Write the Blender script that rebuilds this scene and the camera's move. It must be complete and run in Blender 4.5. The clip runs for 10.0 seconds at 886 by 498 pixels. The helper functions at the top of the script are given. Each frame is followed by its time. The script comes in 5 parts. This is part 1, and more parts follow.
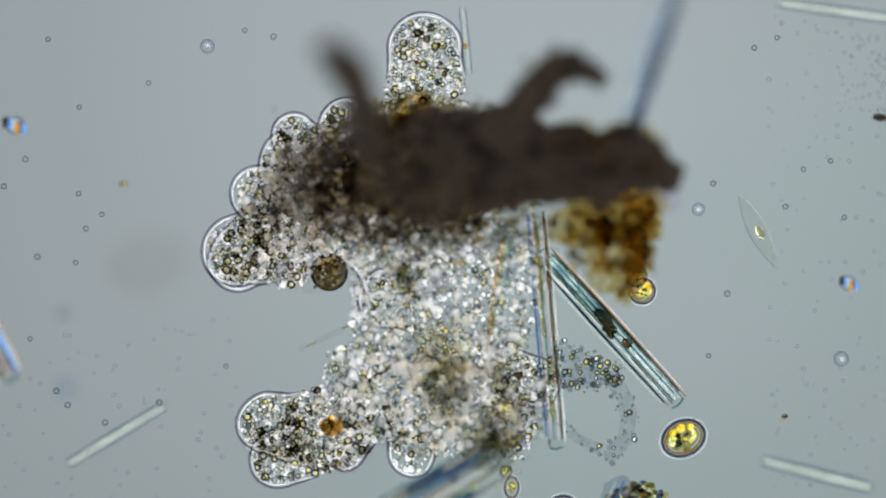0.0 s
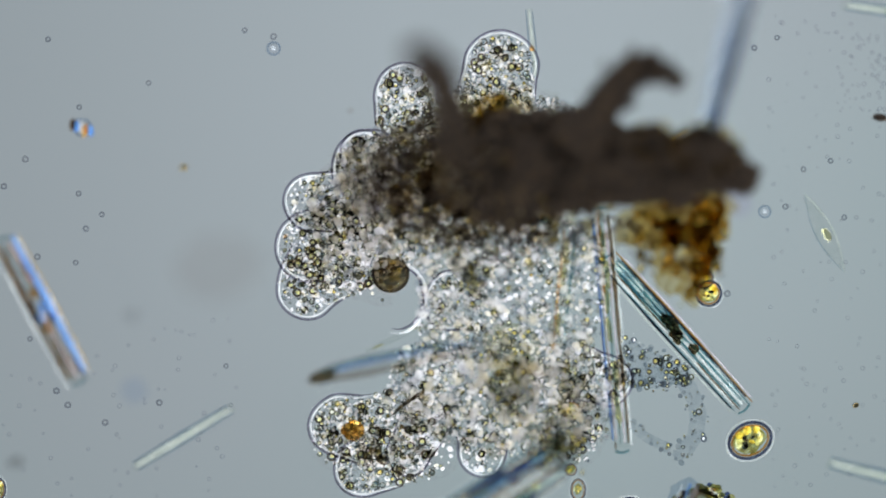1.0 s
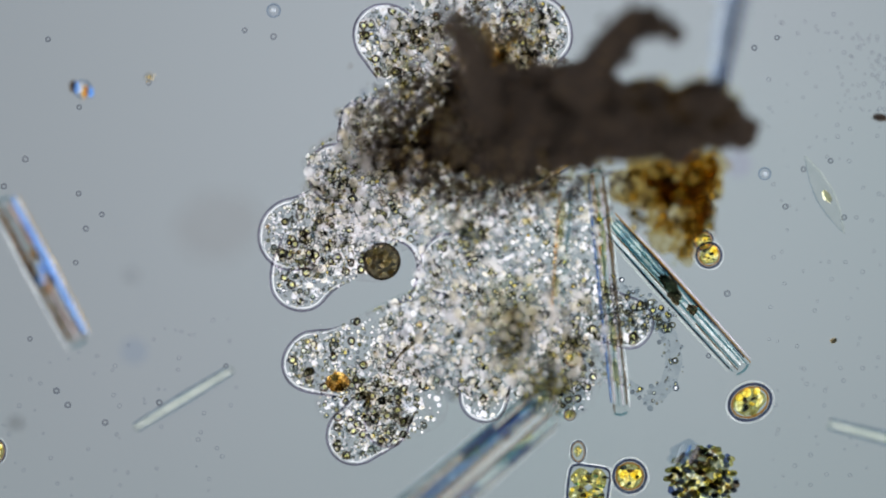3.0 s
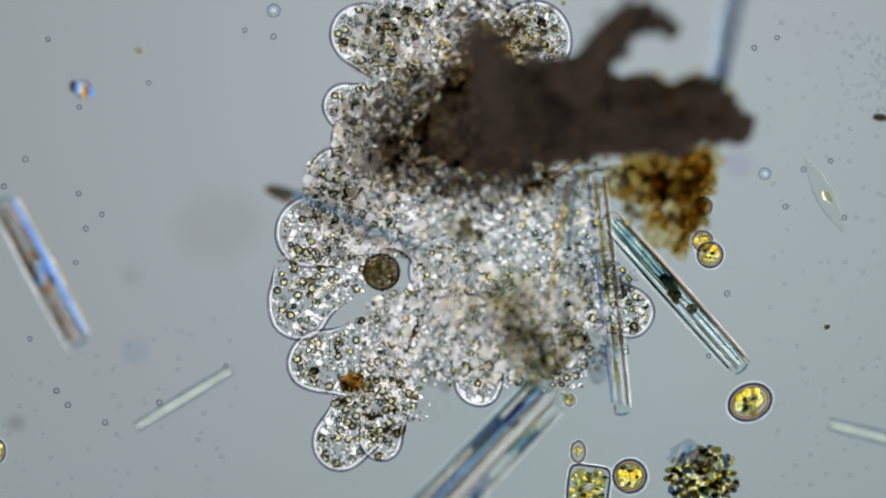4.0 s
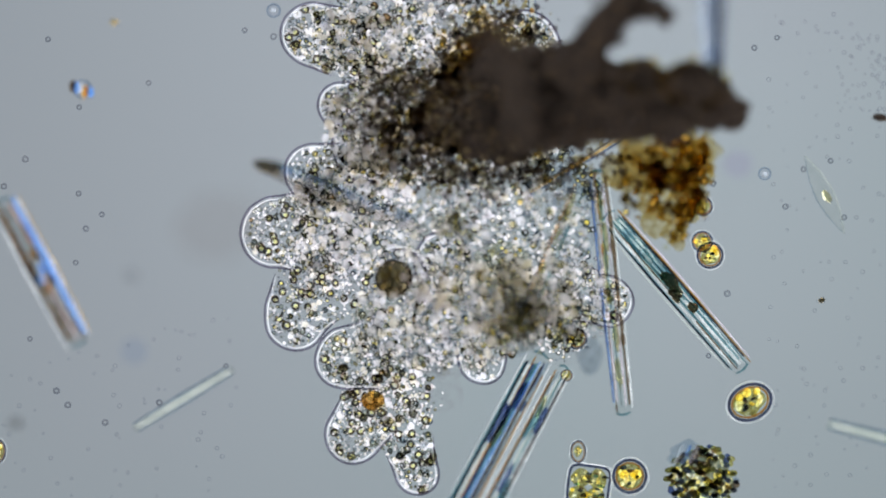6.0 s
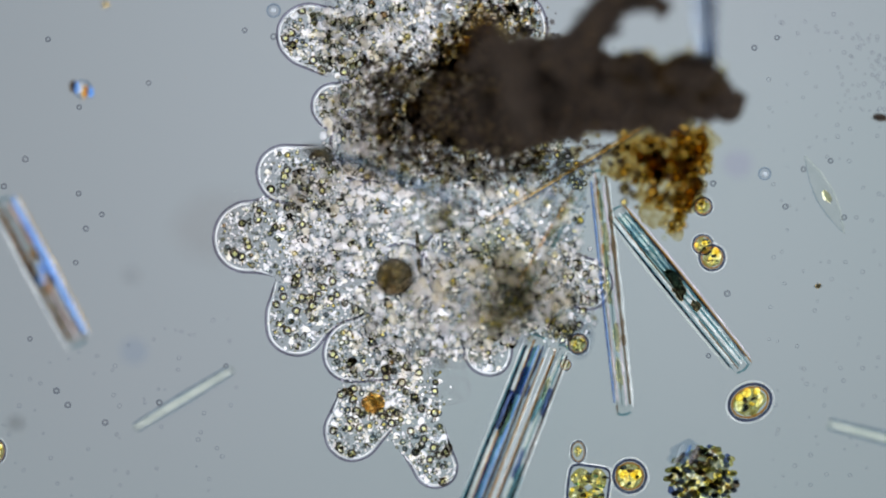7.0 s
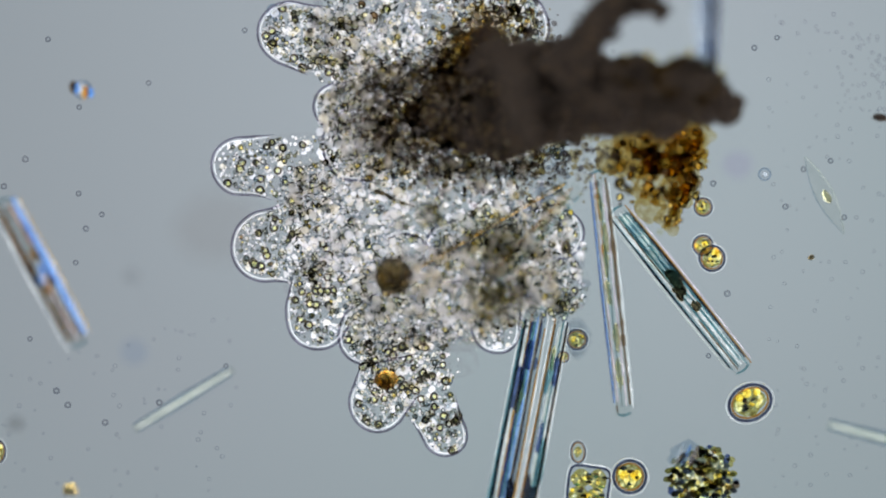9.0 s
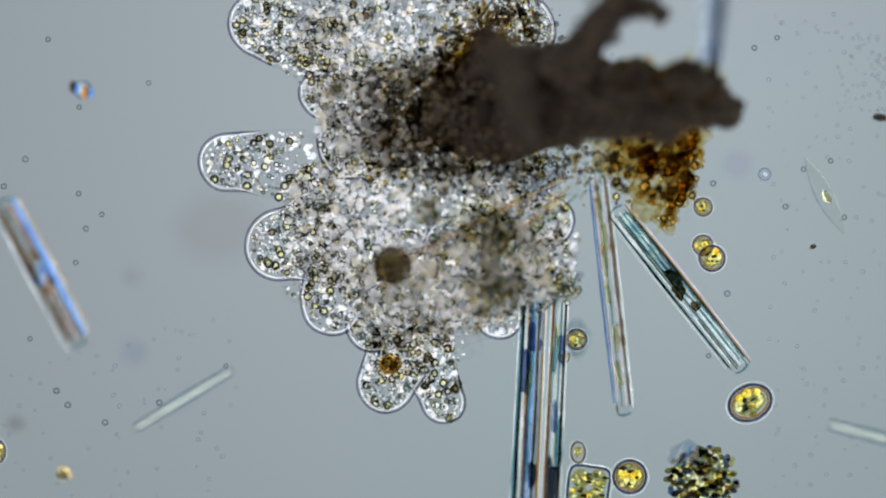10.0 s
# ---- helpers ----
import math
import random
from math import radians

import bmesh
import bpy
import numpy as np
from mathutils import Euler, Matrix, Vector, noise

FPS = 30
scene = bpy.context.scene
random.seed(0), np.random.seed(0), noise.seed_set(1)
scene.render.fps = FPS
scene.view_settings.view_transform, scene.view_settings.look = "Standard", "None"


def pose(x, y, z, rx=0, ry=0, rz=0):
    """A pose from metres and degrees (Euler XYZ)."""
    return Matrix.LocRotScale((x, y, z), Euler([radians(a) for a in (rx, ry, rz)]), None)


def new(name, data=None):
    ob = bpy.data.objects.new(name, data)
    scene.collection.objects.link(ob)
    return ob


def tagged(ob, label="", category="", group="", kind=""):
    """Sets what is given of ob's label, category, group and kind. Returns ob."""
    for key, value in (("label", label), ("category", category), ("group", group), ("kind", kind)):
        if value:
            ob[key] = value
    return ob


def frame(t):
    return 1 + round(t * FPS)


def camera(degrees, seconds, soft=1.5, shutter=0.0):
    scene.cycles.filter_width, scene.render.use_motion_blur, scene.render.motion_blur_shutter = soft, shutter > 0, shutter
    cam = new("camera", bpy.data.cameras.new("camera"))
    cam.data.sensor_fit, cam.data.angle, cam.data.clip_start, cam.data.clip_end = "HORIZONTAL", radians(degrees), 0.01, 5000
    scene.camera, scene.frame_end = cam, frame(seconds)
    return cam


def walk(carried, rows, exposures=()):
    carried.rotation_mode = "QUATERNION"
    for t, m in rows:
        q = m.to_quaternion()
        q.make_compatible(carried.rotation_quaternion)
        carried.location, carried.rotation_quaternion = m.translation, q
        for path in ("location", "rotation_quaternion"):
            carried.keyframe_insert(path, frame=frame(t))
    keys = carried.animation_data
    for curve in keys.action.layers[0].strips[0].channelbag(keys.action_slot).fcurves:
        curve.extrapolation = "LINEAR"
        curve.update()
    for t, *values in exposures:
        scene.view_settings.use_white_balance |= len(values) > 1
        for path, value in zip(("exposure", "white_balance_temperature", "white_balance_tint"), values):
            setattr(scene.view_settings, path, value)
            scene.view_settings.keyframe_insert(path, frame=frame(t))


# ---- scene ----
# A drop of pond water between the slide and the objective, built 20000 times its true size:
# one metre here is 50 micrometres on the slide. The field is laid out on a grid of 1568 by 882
# cells of 5 mm, counted from its far left corner.
CELL = 0.005
DEGREES = 16.0
HIGH = 784 * CELL / math.tan(radians(DEGREES / 2))
FOCUS = 0.16


def at(u, v, z=0.0):
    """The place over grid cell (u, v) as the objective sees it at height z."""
    k = CELL * (HIGH - z) / HIGH
    return Vector(((u - 784) * k, (441 - v) * k, z))


cam = camera(DEGREES, 10.0, soft=1.9)
cam.data.dof.use_dof = True
cam.data.dof.focus_distance = HIGH - FOCUS
cam.data.dof.aperture_fstop = 0.034

# seconds, offset of the stage in cells (right, up)
STAGE = [(0.0, 117, 63), (0.5, 117, 63), (0.7, 117, 63), (0.8, 25, 65), (0.9, 2, 67), (1.0, 0, 67), (1.4, 0, 67),
         (1.5, 1, 0), (1.6, 0, 0), (2.0, 0, 0), (2.7, 0, 0), (3.8, 0, 0), (7.9, 0, 0), (8.0, 3, 3), (8.1, 0, 2), (8.3, 0, 1), (10.0, 0, 1)]
walk(cam, [(t, pose(u * CELL, v * CELL, HIGH)) for t, u, v in STAGE], [(0.0, 0.02, 6700, 7), (0.6, 0.02, 6650, 7), (1.0, 0.02, 6500, 8), (1.5, 0.02, 6600, 10), (2.5, 0.02, 6500, 13), (3.8, 0.02, 6700, 9), (4.5, 0.02, 6700, 10), (5.0, 0.02, 6500, 9), (5.7, 0.02, 6500, 13), (7.5, 0.02, 6500, 11), (8.5, 0.02, 6600, 13), (9.0, 0.02, 6500, 11), (9.5, 0.02, 6550, 10), (10.0, 0.02, 6450, 9)])

# ---- world and lamp ----
world = bpy.data.worlds.new("world")
world.use_nodes = True
scene.world = world
world.node_tree.nodes["Background"].inputs[0].default_value = (0.46, 0.43, 0.42, 1)
world.node_tree.nodes["Background"].inputs[1].default_value = 1.05
scene.cycles.max_bounces, scene.cycles.transmission_bounces, scene.cycles.transparent_max_bounces = 40, 40, 96


# ---- materials ----
def nodes_of(name):
    m = bpy.data.materials.new(name)
    m.use_nodes = True
    tree = m.node_tree
    tree.nodes.clear()
    return m, tree, tree.nodes.new("ShaderNodeOutputMaterial")


def ramp(tree, source, stops, constant=False):
    r = tree.nodes.new("ShaderNodeValToRGB")
    r.color_ramp.interpolation = "CONSTANT" if constant else "LINEAR"
    while len(r.color_ramp.elements) < len(stops):
        r.color_ramp.elements.new(0.5)
    for e, (p, c) in zip(r.color_ramp.elements, stops):
        e.position, e.color = p, (*c, 1)
    tree.links.new(source, r.inputs[0])
    return r.outputs[0]


def noise_of(tree, scale, detail=3.0, rough=0.55):
    n = tree.nodes.new("ShaderNodeTexNoise")
    n.inputs["Scale"].default_value, n.inputs["Detail"].default_value, n.inputs["Roughness"].default_value = scale, detail, rough
    c = tree.nodes.new("ShaderNodeTexCoord")
    tree.links.new(c.outputs["Object"], n.inputs["Vector"])
    return n.outputs[0]


def bump(tree, shader, height, strength, distance):
    b = tree.nodes.new("ShaderNodeBump")
    b.inputs["Strength"].default_value, b.inputs["Distance"].default_value = strength, distance
    tree.links.new(height, b.inputs["Height"])
    tree.links.new(b.outputs[0], shader.inputs["Normal"])


def clear(name, colour, ior, stops=None, islands=None, scale=6.0, relief=0.0, relief_scale=20.0, rough=0.0):
    """Something that light passes through: stops stain it by a noise, islands tint each loose grain by chance."""
    m, tree, out = nodes_of(name)
    g = tree.nodes.new("ShaderNodeBsdfGlass")
    g.inputs["IOR"].default_value, g.inputs["Roughness"].default_value = ior, rough
    g.inputs["Color"].default_value = (*colour, 1)
    if islands:
        i = tree.nodes.new("ShaderNodeNewGeometry")
        tree.links.new(ramp(tree, i.outputs["Random Per Island"], islands, True), g.inputs["Color"])
    elif stops:
        tree.links.new(ramp(tree, noise_of(tree, scale), stops), g.inputs["Color"])
    if relief:
        bump(tree, g, noise_of(tree, relief_scale, 4.0, 0.6), 1.0, relief)
    tree.links.new(g.outputs[0], out.inputs[0])
    return m


def milky(name, colour, share, scale=5.0, swing_low=0.55):
    """Something cloudy: part of the light goes straight through, part is scattered forwards."""
    m, tree, out = nodes_of(name)
    a, b, mix, k = tree.nodes.new("ShaderNodeBsdfTransparent"), tree.nodes.new("ShaderNodeBsdfTranslucent"), tree.nodes.new("ShaderNodeMixShader"), tree.nodes.new("ShaderNodeMapRange")
    a.inputs[0].default_value = b.inputs[0].default_value = (*colour, 1)
    k.inputs["From Min"].default_value, k.inputs["From Max"].default_value = 0.35, 0.65
    k.inputs["To Min"].default_value, k.inputs["To Max"].default_value = share * swing_low, share
    tree.links.new(noise_of(tree, scale), k.inputs["Value"])
    tree.links.new(k.outputs[0], mix.inputs[0])
    tree.links.new(a.outputs[0], mix.inputs[1])
    tree.links.new(b.outputs[0], mix.inputs[2])
    tree.links.new(mix.outputs[0], out.inputs[0])
    return m


def tint(name, islands):
    """Loose grains that only stain the light going through them, each by its own tint."""
    m, tree, out = nodes_of(name)
    a, i = tree.nodes.new("ShaderNodeBsdfTransparent"), tree.nodes.new("ShaderNodeNewGeometry")
    tree.links.new(ramp(tree, i.outputs["Random Per Island"], islands, True), a.inputs[0])
    tree.links.new(a.outputs[0], out.inputs[0])
    return m


def film(name, stops, scale):
    """A thin skin with the same refraction as water: it only stains the light, unevenly."""
    m, tree, out = nodes_of(name)
    a = tree.nodes.new("ShaderNodeBsdfTransparent")
    tree.links.new(ramp(tree, noise_of(tree, scale, 4.0), stops), a.inputs[0])
    tree.links.new(a.outputs[0], out.inputs[0])
    return m


def gleam(name, islands, share):
    """Painted glints: loose caps that pass on light of the added glowing ring, each tinted by chance."""
    m, tree, out = nodes_of(name)
    a, b, mix = tree.nodes.new("ShaderNodeBsdfTransparent"), tree.nodes.new("ShaderNodeBsdfTranslucent"), tree.nodes.new("ShaderNodeMixShader")
    i = tree.nodes.new("ShaderNodeNewGeometry")
    colour = ramp(tree, i.outputs["Random Per Island"], islands, True)
    tree.links.new(colour, a.inputs[0])
    tree.links.new(colour, b.inputs[0])
    mix.inputs[0].default_value = share
    tree.links.new(a.outputs[0], mix.inputs[1])
    tree.links.new(b.outputs[0], mix.inputs[2])
    tree.links.new(mix.outputs[0], out.inputs[0])
    return m


def solid(name, stops, scale=8.0, rough=0.9, relief=0.01, relief_scale=40.0):
    m, tree, out = nodes_of(name)
    p = tree.nodes.new("ShaderNodeBsdfPrincipled")
    p.inputs["Roughness"].default_value = rough
    tree.links.new(ramp(tree, noise_of(tree, scale, 5.0), stops), p.inputs["Base Color"])
    bump(tree, p, noise_of(tree, relief_scale, 4.0), 1.0, relief)
    tree.links.new(p.outputs[0], out.inputs[0])
    return m


def lamp(name, low, high, strength, scale=0.12, falloff=0.0, middle=(0, 0, 0)):
    """A glowing field, a little uneven, that dims away from its middle."""
    m, tree, out = nodes_of(name)
    e = tree.nodes.new("ShaderNodeEmission")
    tree.links.new(ramp(tree, noise_of(tree, scale, 1.0), [(0.35, low), (0.65, high)]), e.inputs["Color"])
    c, d, k = tree.nodes.new("ShaderNodeTexCoord"), tree.nodes.new("ShaderNodeVectorMath"), tree.nodes.new("ShaderNodeMapRange")
    d.operation, d.inputs[1].default_value = "DISTANCE", middle
    k.interpolation_type = "SMOOTHSTEP"
    k.inputs["From Min"].default_value, k.inputs["From Max"].default_value = 0.0, 9.5
    k.inputs["To Min"].default_value, k.inputs["To Max"].default_value = strength, strength * (1 - falloff)
    tree.links.new(c.outputs["Object"], d.inputs[0])
    tree.links.new(d.outputs["Value"], k.inputs["Value"])
    tree.links.new(k.outputs[0], e.inputs["Strength"])
    tree.links.new(e.outputs[0], out.inputs[0])
    return m


def sheet_glass(name):
    m, tree, out = nodes_of(name)
    a, b, mix = tree.nodes.new("ShaderNodeBsdfTransparent"), tree.nodes.new("ShaderNodeBsdfGlossy"), tree.nodes.new("ShaderNodeMixShader")
    a.inputs[0].default_value = (0.99, 0.995, 0.99, 1)
    b.inputs["Roughness"].default_value = 0.02
    mix.inputs[0].default_value = 0.01
    tree.links.new(a.outputs[0], mix.inputs[1])
    tree.links.new(b.outputs[0], mix.inputs[2])
    tree.links.new(mix.outputs[0], out.inputs[0])
    return m


FIELD = lamp("lamp field", (0.328, 0.399, 0.428), (0.352, 0.398, 0.441), 1.1, 0.14, 0.26, (1.8, 2.4, -10))
# Glow of the unseen ring, added to brighten bent and scattered rays.
GLOW_RING = lamp("lamp annulus", (0.9, 0.95, 1.0), (0.95, 0.97, 1.02), 4.5)
BACKING = solid("grey housing", [(0.3, (0.5, 0.52, 0.56)), (0.7, (0.58, 0.6, 0.64))], 1.0)
SLIDE = sheet_glass("slide glass")
PLASM = film("cytoplasm", [(0.35, (0.975, 0.967, 0.967)), (0.5, (0.99, 0.985, 0.985)), (0.65, (1.0, 0.998, 0.998))], 14.0)
BODY = film("granular cytoplasm", [(0.35, (0.96, 0.95, 0.95)), (0.5, (0.985, 0.98, 0.98)), (0.65, (1.0, 0.998, 0.998))], 10.0)
SHELL = tint("granule shells", [(0.0, (0.9, 0.91, 0.86)), (0.2, (0.96, 0.96, 0.95)), (0.4, (0.93, 0.89, 0.7)), (0.55, (0.84, 0.88, 0.9)), (0.75, (0.97, 0.97, 0.96)), (0.9, (0.8, 0.79, 0.7))])
DARK_SHELL = tint("dark granule shells", [(0.0, (0.6, 0.63, 0.64)), (0.3, (0.74, 0.68, 0.42)), (0.5, (0.5, 0.52, 0.52)), (0.75, (0.58, 0.66, 0.72)), (0.9, (0.62, 0.5, 0.34))])
# Dark refraction edges of the granules, painted as tinted rings.
GRAIN_EDGE_SHADE = tint("dark granule rims", [(0.0, (0.5, 0.52, 0.46)), (0.2, (0.66, 0.62, 0.44)), (0.4, (0.46, 0.51, 0.6)), (0.6, (0.68, 0.72, 0.74)), (0.8, (0.56, 0.48, 0.42)), (0.92, (0.4, 0.38, 0.36))])
FINE_EDGE_SHADE = tint("fine granule rims", [(0.0, (0.8, 0.81, 0.81)), (0.3, (0.68, 0.7, 0.72)), (0.6, (0.82, 0.8, 0.7)), (0.8, (0.56, 0.58, 0.58))])
FINE = tint("fine granules", [(0.0, (0.95, 0.95, 0.95)), (0.3, (0.86, 0.87, 0.86)), (0.6, (0.93, 0.91, 0.84)), (0.78, (0.78, 0.8, 0.83)), (0.92, (0.64, 0.62, 0.56))])
# Lens glints of the granules, painted as pale scattering caps.
GRAIN_GLINT = gleam("granule cores", [(0.0, (1.0, 1.0, 1.0)), (0.22, (1.0, 0.92, 0.42)), (0.45, (0.86, 0.95, 1.0)), (0.55, (1.0, 0.84, 0.24)), (0.75, (0.9, 0.96, 0.72)), (0.88, (1.0, 0.98, 0.8))], 0.9)
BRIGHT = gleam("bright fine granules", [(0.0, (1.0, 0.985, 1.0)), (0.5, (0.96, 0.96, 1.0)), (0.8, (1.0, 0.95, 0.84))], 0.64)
MURKY = tint("murky clots", [(0.0, (0.96, 0.955, 0.935)), (0.3, (0.91, 0.91, 0.915)), (0.55, (0.945, 0.925, 0.885)), (0.8, (0.88, 0.89, 0.91))])
GOLD_BEAD = clear("gold granule", (0.92, 0.9, 0.7), 1.2, [(0.35, (0.7, 0.66, 0.4)), (0.6, (0.9, 0.86, 0.62))], scale=1.5)
GREY_BEAD = clear("grey granule", (0.76, 0.8, 0.82), 1.2, [(0.35, (0.56, 0.6, 0.62)), (0.6, (0.8, 0.83, 0.84))], scale=1.5)
HAZE = milky("sooty haze", (0.957, 0.949, 0.938), 0.03)
RUST = clear("rust inclusion", (0.8, 0.58, 0.28), 1.15, [(0.35, (0.66, 0.42, 0.16)), (0.6, (0.95, 0.8, 0.45))], scale=14, relief=0.02, relief_scale=20)
VACUOLE = film("food vacuole", [(0.3, (0.9, 0.9, 0.87)), (0.5, (0.965, 0.96, 0.94)), (0.7, (0.995, 0.99, 0.98))], 18.0)
OLIVE_VACUOLE = film("olive food vacuole", [(0.34, (0.86, 0.86, 0.76)), (0.5, (0.93, 0.93, 0.87)), (0.66, (0.99, 0.99, 0.96))], 20.0)
DARK_VACUOLE = film("dark food vacuole", [(0.34, (0.74, 0.74, 0.71)), (0.5, (0.85, 0.85, 0.82)), (0.66, (0.98, 0.98, 0.97))], 14.0)
OLIVE = film("olive cell", [(0.35, (0.42, 0.42, 0.26)), (0.65, (0.72, 0.7, 0.42))], 16.0)
SMOKY_GRAIN = tint("smoky grains", [(0.0, (0.76, 0.79, 0.82)), (0.4, (0.88, 0.89, 0.9)), (0.7, (0.66, 0.68, 0.71)), (0.9, (0.84, 0.8, 0.66))])
SOOT = solid("dark debris", [(0.3, (0.03, 0.023, 0.02)), (0.48, (0.06, 0.047, 0.04)), (0.6, (0.115, 0.09, 0.064)), (0.7, (0.27, 0.185, 0.08))], 22.0, 0.95, 0.08, 18.0)
GILT = solid("gilt specks", [(0.35, (0.16, 0.13, 0.08)), (0.5, (0.32, 0.25, 0.1)), (0.65, (0.42, 0.4, 0.34))], 3.0, 0.6, 0.0)
SOOT_GRAIN = tint("sooty grains", [(0.0, (0.66, 0.63, 0.62)), (0.4, (0.82, 0.78, 0.7)), (0.65, (0.52, 0.5, 0.5)), (0.85, (0.84, 0.77, 0.6))])
AMBER = film("amber debris", [(0.32, (0.78, 0.68, 0.46)), (0.5, (0.92, 0.85, 0.66)), (0.66, (0.99, 0.97, 0.9))], 9.0)
AMBER_GRAIN = tint("amber grains", [(0.0, (0.8, 0.72, 0.46)), (0.25, (0.94, 0.89, 0.68)), (0.42, (0.52, 0.46, 0.32)), (0.56, (0.9, 0.79, 0.48)), (0.74, (0.97, 0.96, 0.88))])
AMBER_GLINT = gleam("amber glints", [(0.0, (1.0, 0.88, 0.5)), (0.35, (1.0, 0.8, 0.36)), (0.6, (1.0, 0.97, 0.86)), (0.8, (0.95, 0.9, 0.6))], 0.62)
SILICA = film("silica", [(0.3, (0.95, 0.965, 0.96)), (0.7, (0.995, 0.995, 0.99))], 10.0)
PALE_SILICA = film("pale silica", [(0.3, (0.93, 0.945, 0.93)), (0.7, (0.99, 0.99, 0.98))], 10.0)
# Tones for stains and contents, and for painted colour fringes and halos.
BANDS = {k: film(k + " girdle band", [(0.35, c), (0.65, tuple(0.7 * q + 0.3 for q in c))], 3.2) for k, c in (("navy", (0.3, 0.38, 0.6)), ("teal", (0.42, 0.64, 0.68)), ("orange", (0.92, 0.64, 0.3)), ("brown", (0.56, 0.45, 0.34)), ("black", (0.2, 0.22, 0.28)), ("slate", (0.78, 0.83, 0.88)))}
for k, c in (("blue", (0.56, 0.74, 1.0)), ("pink", (1.0, 0.93, 0.97)), ("white", (0.97, 0.98, 0.98)), ("gold", (1.0, 0.78, 0.4))):
    BANDS[k] = milky(k + " girdle band", c, 0.27, 5.0, 0.35)
BANDS["azure"] = milky("azure girdle band", (0.38, 0.64, 1.0), 0.45, 6.0, 0.6)
BANDS["pale"] = milky("pale girdle band", (0.97, 0.985, 0.95), 0.13, 5.0, 0.4)
STRAND = film("thin clear cytoplasm", [(0.35, (0.86, 0.88, 0.9)), (0.65, (0.97, 0.975, 0.98))], 12.0)
PLASTID = clear("olive plastid", (0.8, 0.75, 0.5), 1.12, [(0.35, (0.74, 0.72, 0.52)), (0.65, (0.96, 0.93, 0.78))], scale=20)
DARK_PLASTID = clear("dark plastid", (0.4, 0.36, 0.28), 1.15, [(0.35, (0.22, 0.2, 0.16)), (0.65, (0.55, 0.48, 0.34))], scale=20)
ALGA = film("algal wall", [(0.35, (0.95, 0.97, 0.96)), (0.65, (0.99, 0.99, 0.99))], 9.0)
WALL_RIM = film("dark algal rim", [(0.35, (0.28, 0.3, 0.4)), (0.65, (0.44, 0.47, 0.58))], 9.0)
# Bright and dark refraction lines along the membrane, put into these two colours.
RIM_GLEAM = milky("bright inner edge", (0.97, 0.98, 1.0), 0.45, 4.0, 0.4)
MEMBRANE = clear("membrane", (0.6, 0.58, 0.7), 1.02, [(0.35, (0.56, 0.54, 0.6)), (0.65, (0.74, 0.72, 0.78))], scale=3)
YOLK = film("algal yellow plastid", [(0.36, (0.66, 0.58, 0.3)), (0.48, (0.92, 0.86, 0.48)), (0.62, (1.0, 0.98, 0.84))], 20.0)
CYST = clear("brown cyst wall", (0.45, 0.36, 0.2), 1.12, [(0.3, (0.4, 0.36, 0.28)), (0.5, (0.6, 0.52, 0.36)), (0.72, (0.9, 0.78, 0.45))], scale=16, relief=0.02, relief_scale=20)
BUBBLE = film("oil droplet", [(0.35, (0.9, 0.92, 0.95)), (0.65, (0.98, 0.98, 1.0))], 5.0)
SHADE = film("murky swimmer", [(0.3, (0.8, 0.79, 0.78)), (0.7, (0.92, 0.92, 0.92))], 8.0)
MURK = clear("faint murk", (0.97, 0.96, 0.95), 1.001, [(0.3, (0.945, 0.93, 0.92)), (0.7, (0.98, 0.97, 0.965))], scale=3)


# ---- shapes ----
def link(name, me, material, parent=None, label="", kind=""):
    me.materials.append(material)
    for p in me.polygons:
        p.use_smooth = True
    ob = new(name, me)
    ob.parent = parent
    return tagged(ob, label, kind=kind)


def part(name, bm, material, parent=None, label="", kind=""):
    me = bpy.data.meshes.new(name)
    bmesh.ops.recalc_face_normals(bm, faces=bm.faces)
    bm.to_mesh(me)
    bm.free()
    return link(name, me, material, parent, label, kind)


def thing(name, m, label, category, group=""):
    ob = new(name)
    ob.matrix_basis = m if isinstance(m, Matrix) else Matrix.Translation(m)
    return tagged(ob, label, category, group)


def wobble(p, size, seed):
    return noise.noise(Vector(p) / size + Vector((seed * 7.31, seed * 3.17, seed * 1.73)))


def loft(rings, closed=True):
    """A skin over rings of points, capped at both ends."""
    bm = bmesh.new()
    rows = [[bm.verts.new(p) for p in ring] for ring in rings]
    n = len(rows[0])
    for a, b in zip(rows, rows[1:]):
        for i in range(n):
            bm.faces.new((a[i], a[(i + 1) % n], b[(i + 1) % n], b[i]))
    for row in (rows[0], rows[-1]):
        c = bm.verts.new(sum((v.co for v in row), Vector()) / n)
        for i in range(n):
            bm.faces.new((row[i], row[(i + 1) % n], c))
    return bm


def lumpy(rx, ry, rz, seed=0.0, amount=0.12, size=0.5, detail=3, lens=False):
    """An uneven ellipsoid round the origin."""
    bm = bmesh.new()
    bmesh.ops.create_icosphere(bm, subdivisions=detail, radius=1)
    for v in bm.verts:
        d = v.co.normalized()
        k = 1 + amount * wobble((d.x * rx, d.y * ry, d.z * rz), size, seed) + 0.5 * amount * wobble((d.x * rx, d.y * ry, d.z * rz), size * 0.4, seed + 3)
        v.co = Vector((d.x * rx * k, d.y * ry * k, (d.z * abs(d.z) if lens else d.z) * rz * k))
    return bm


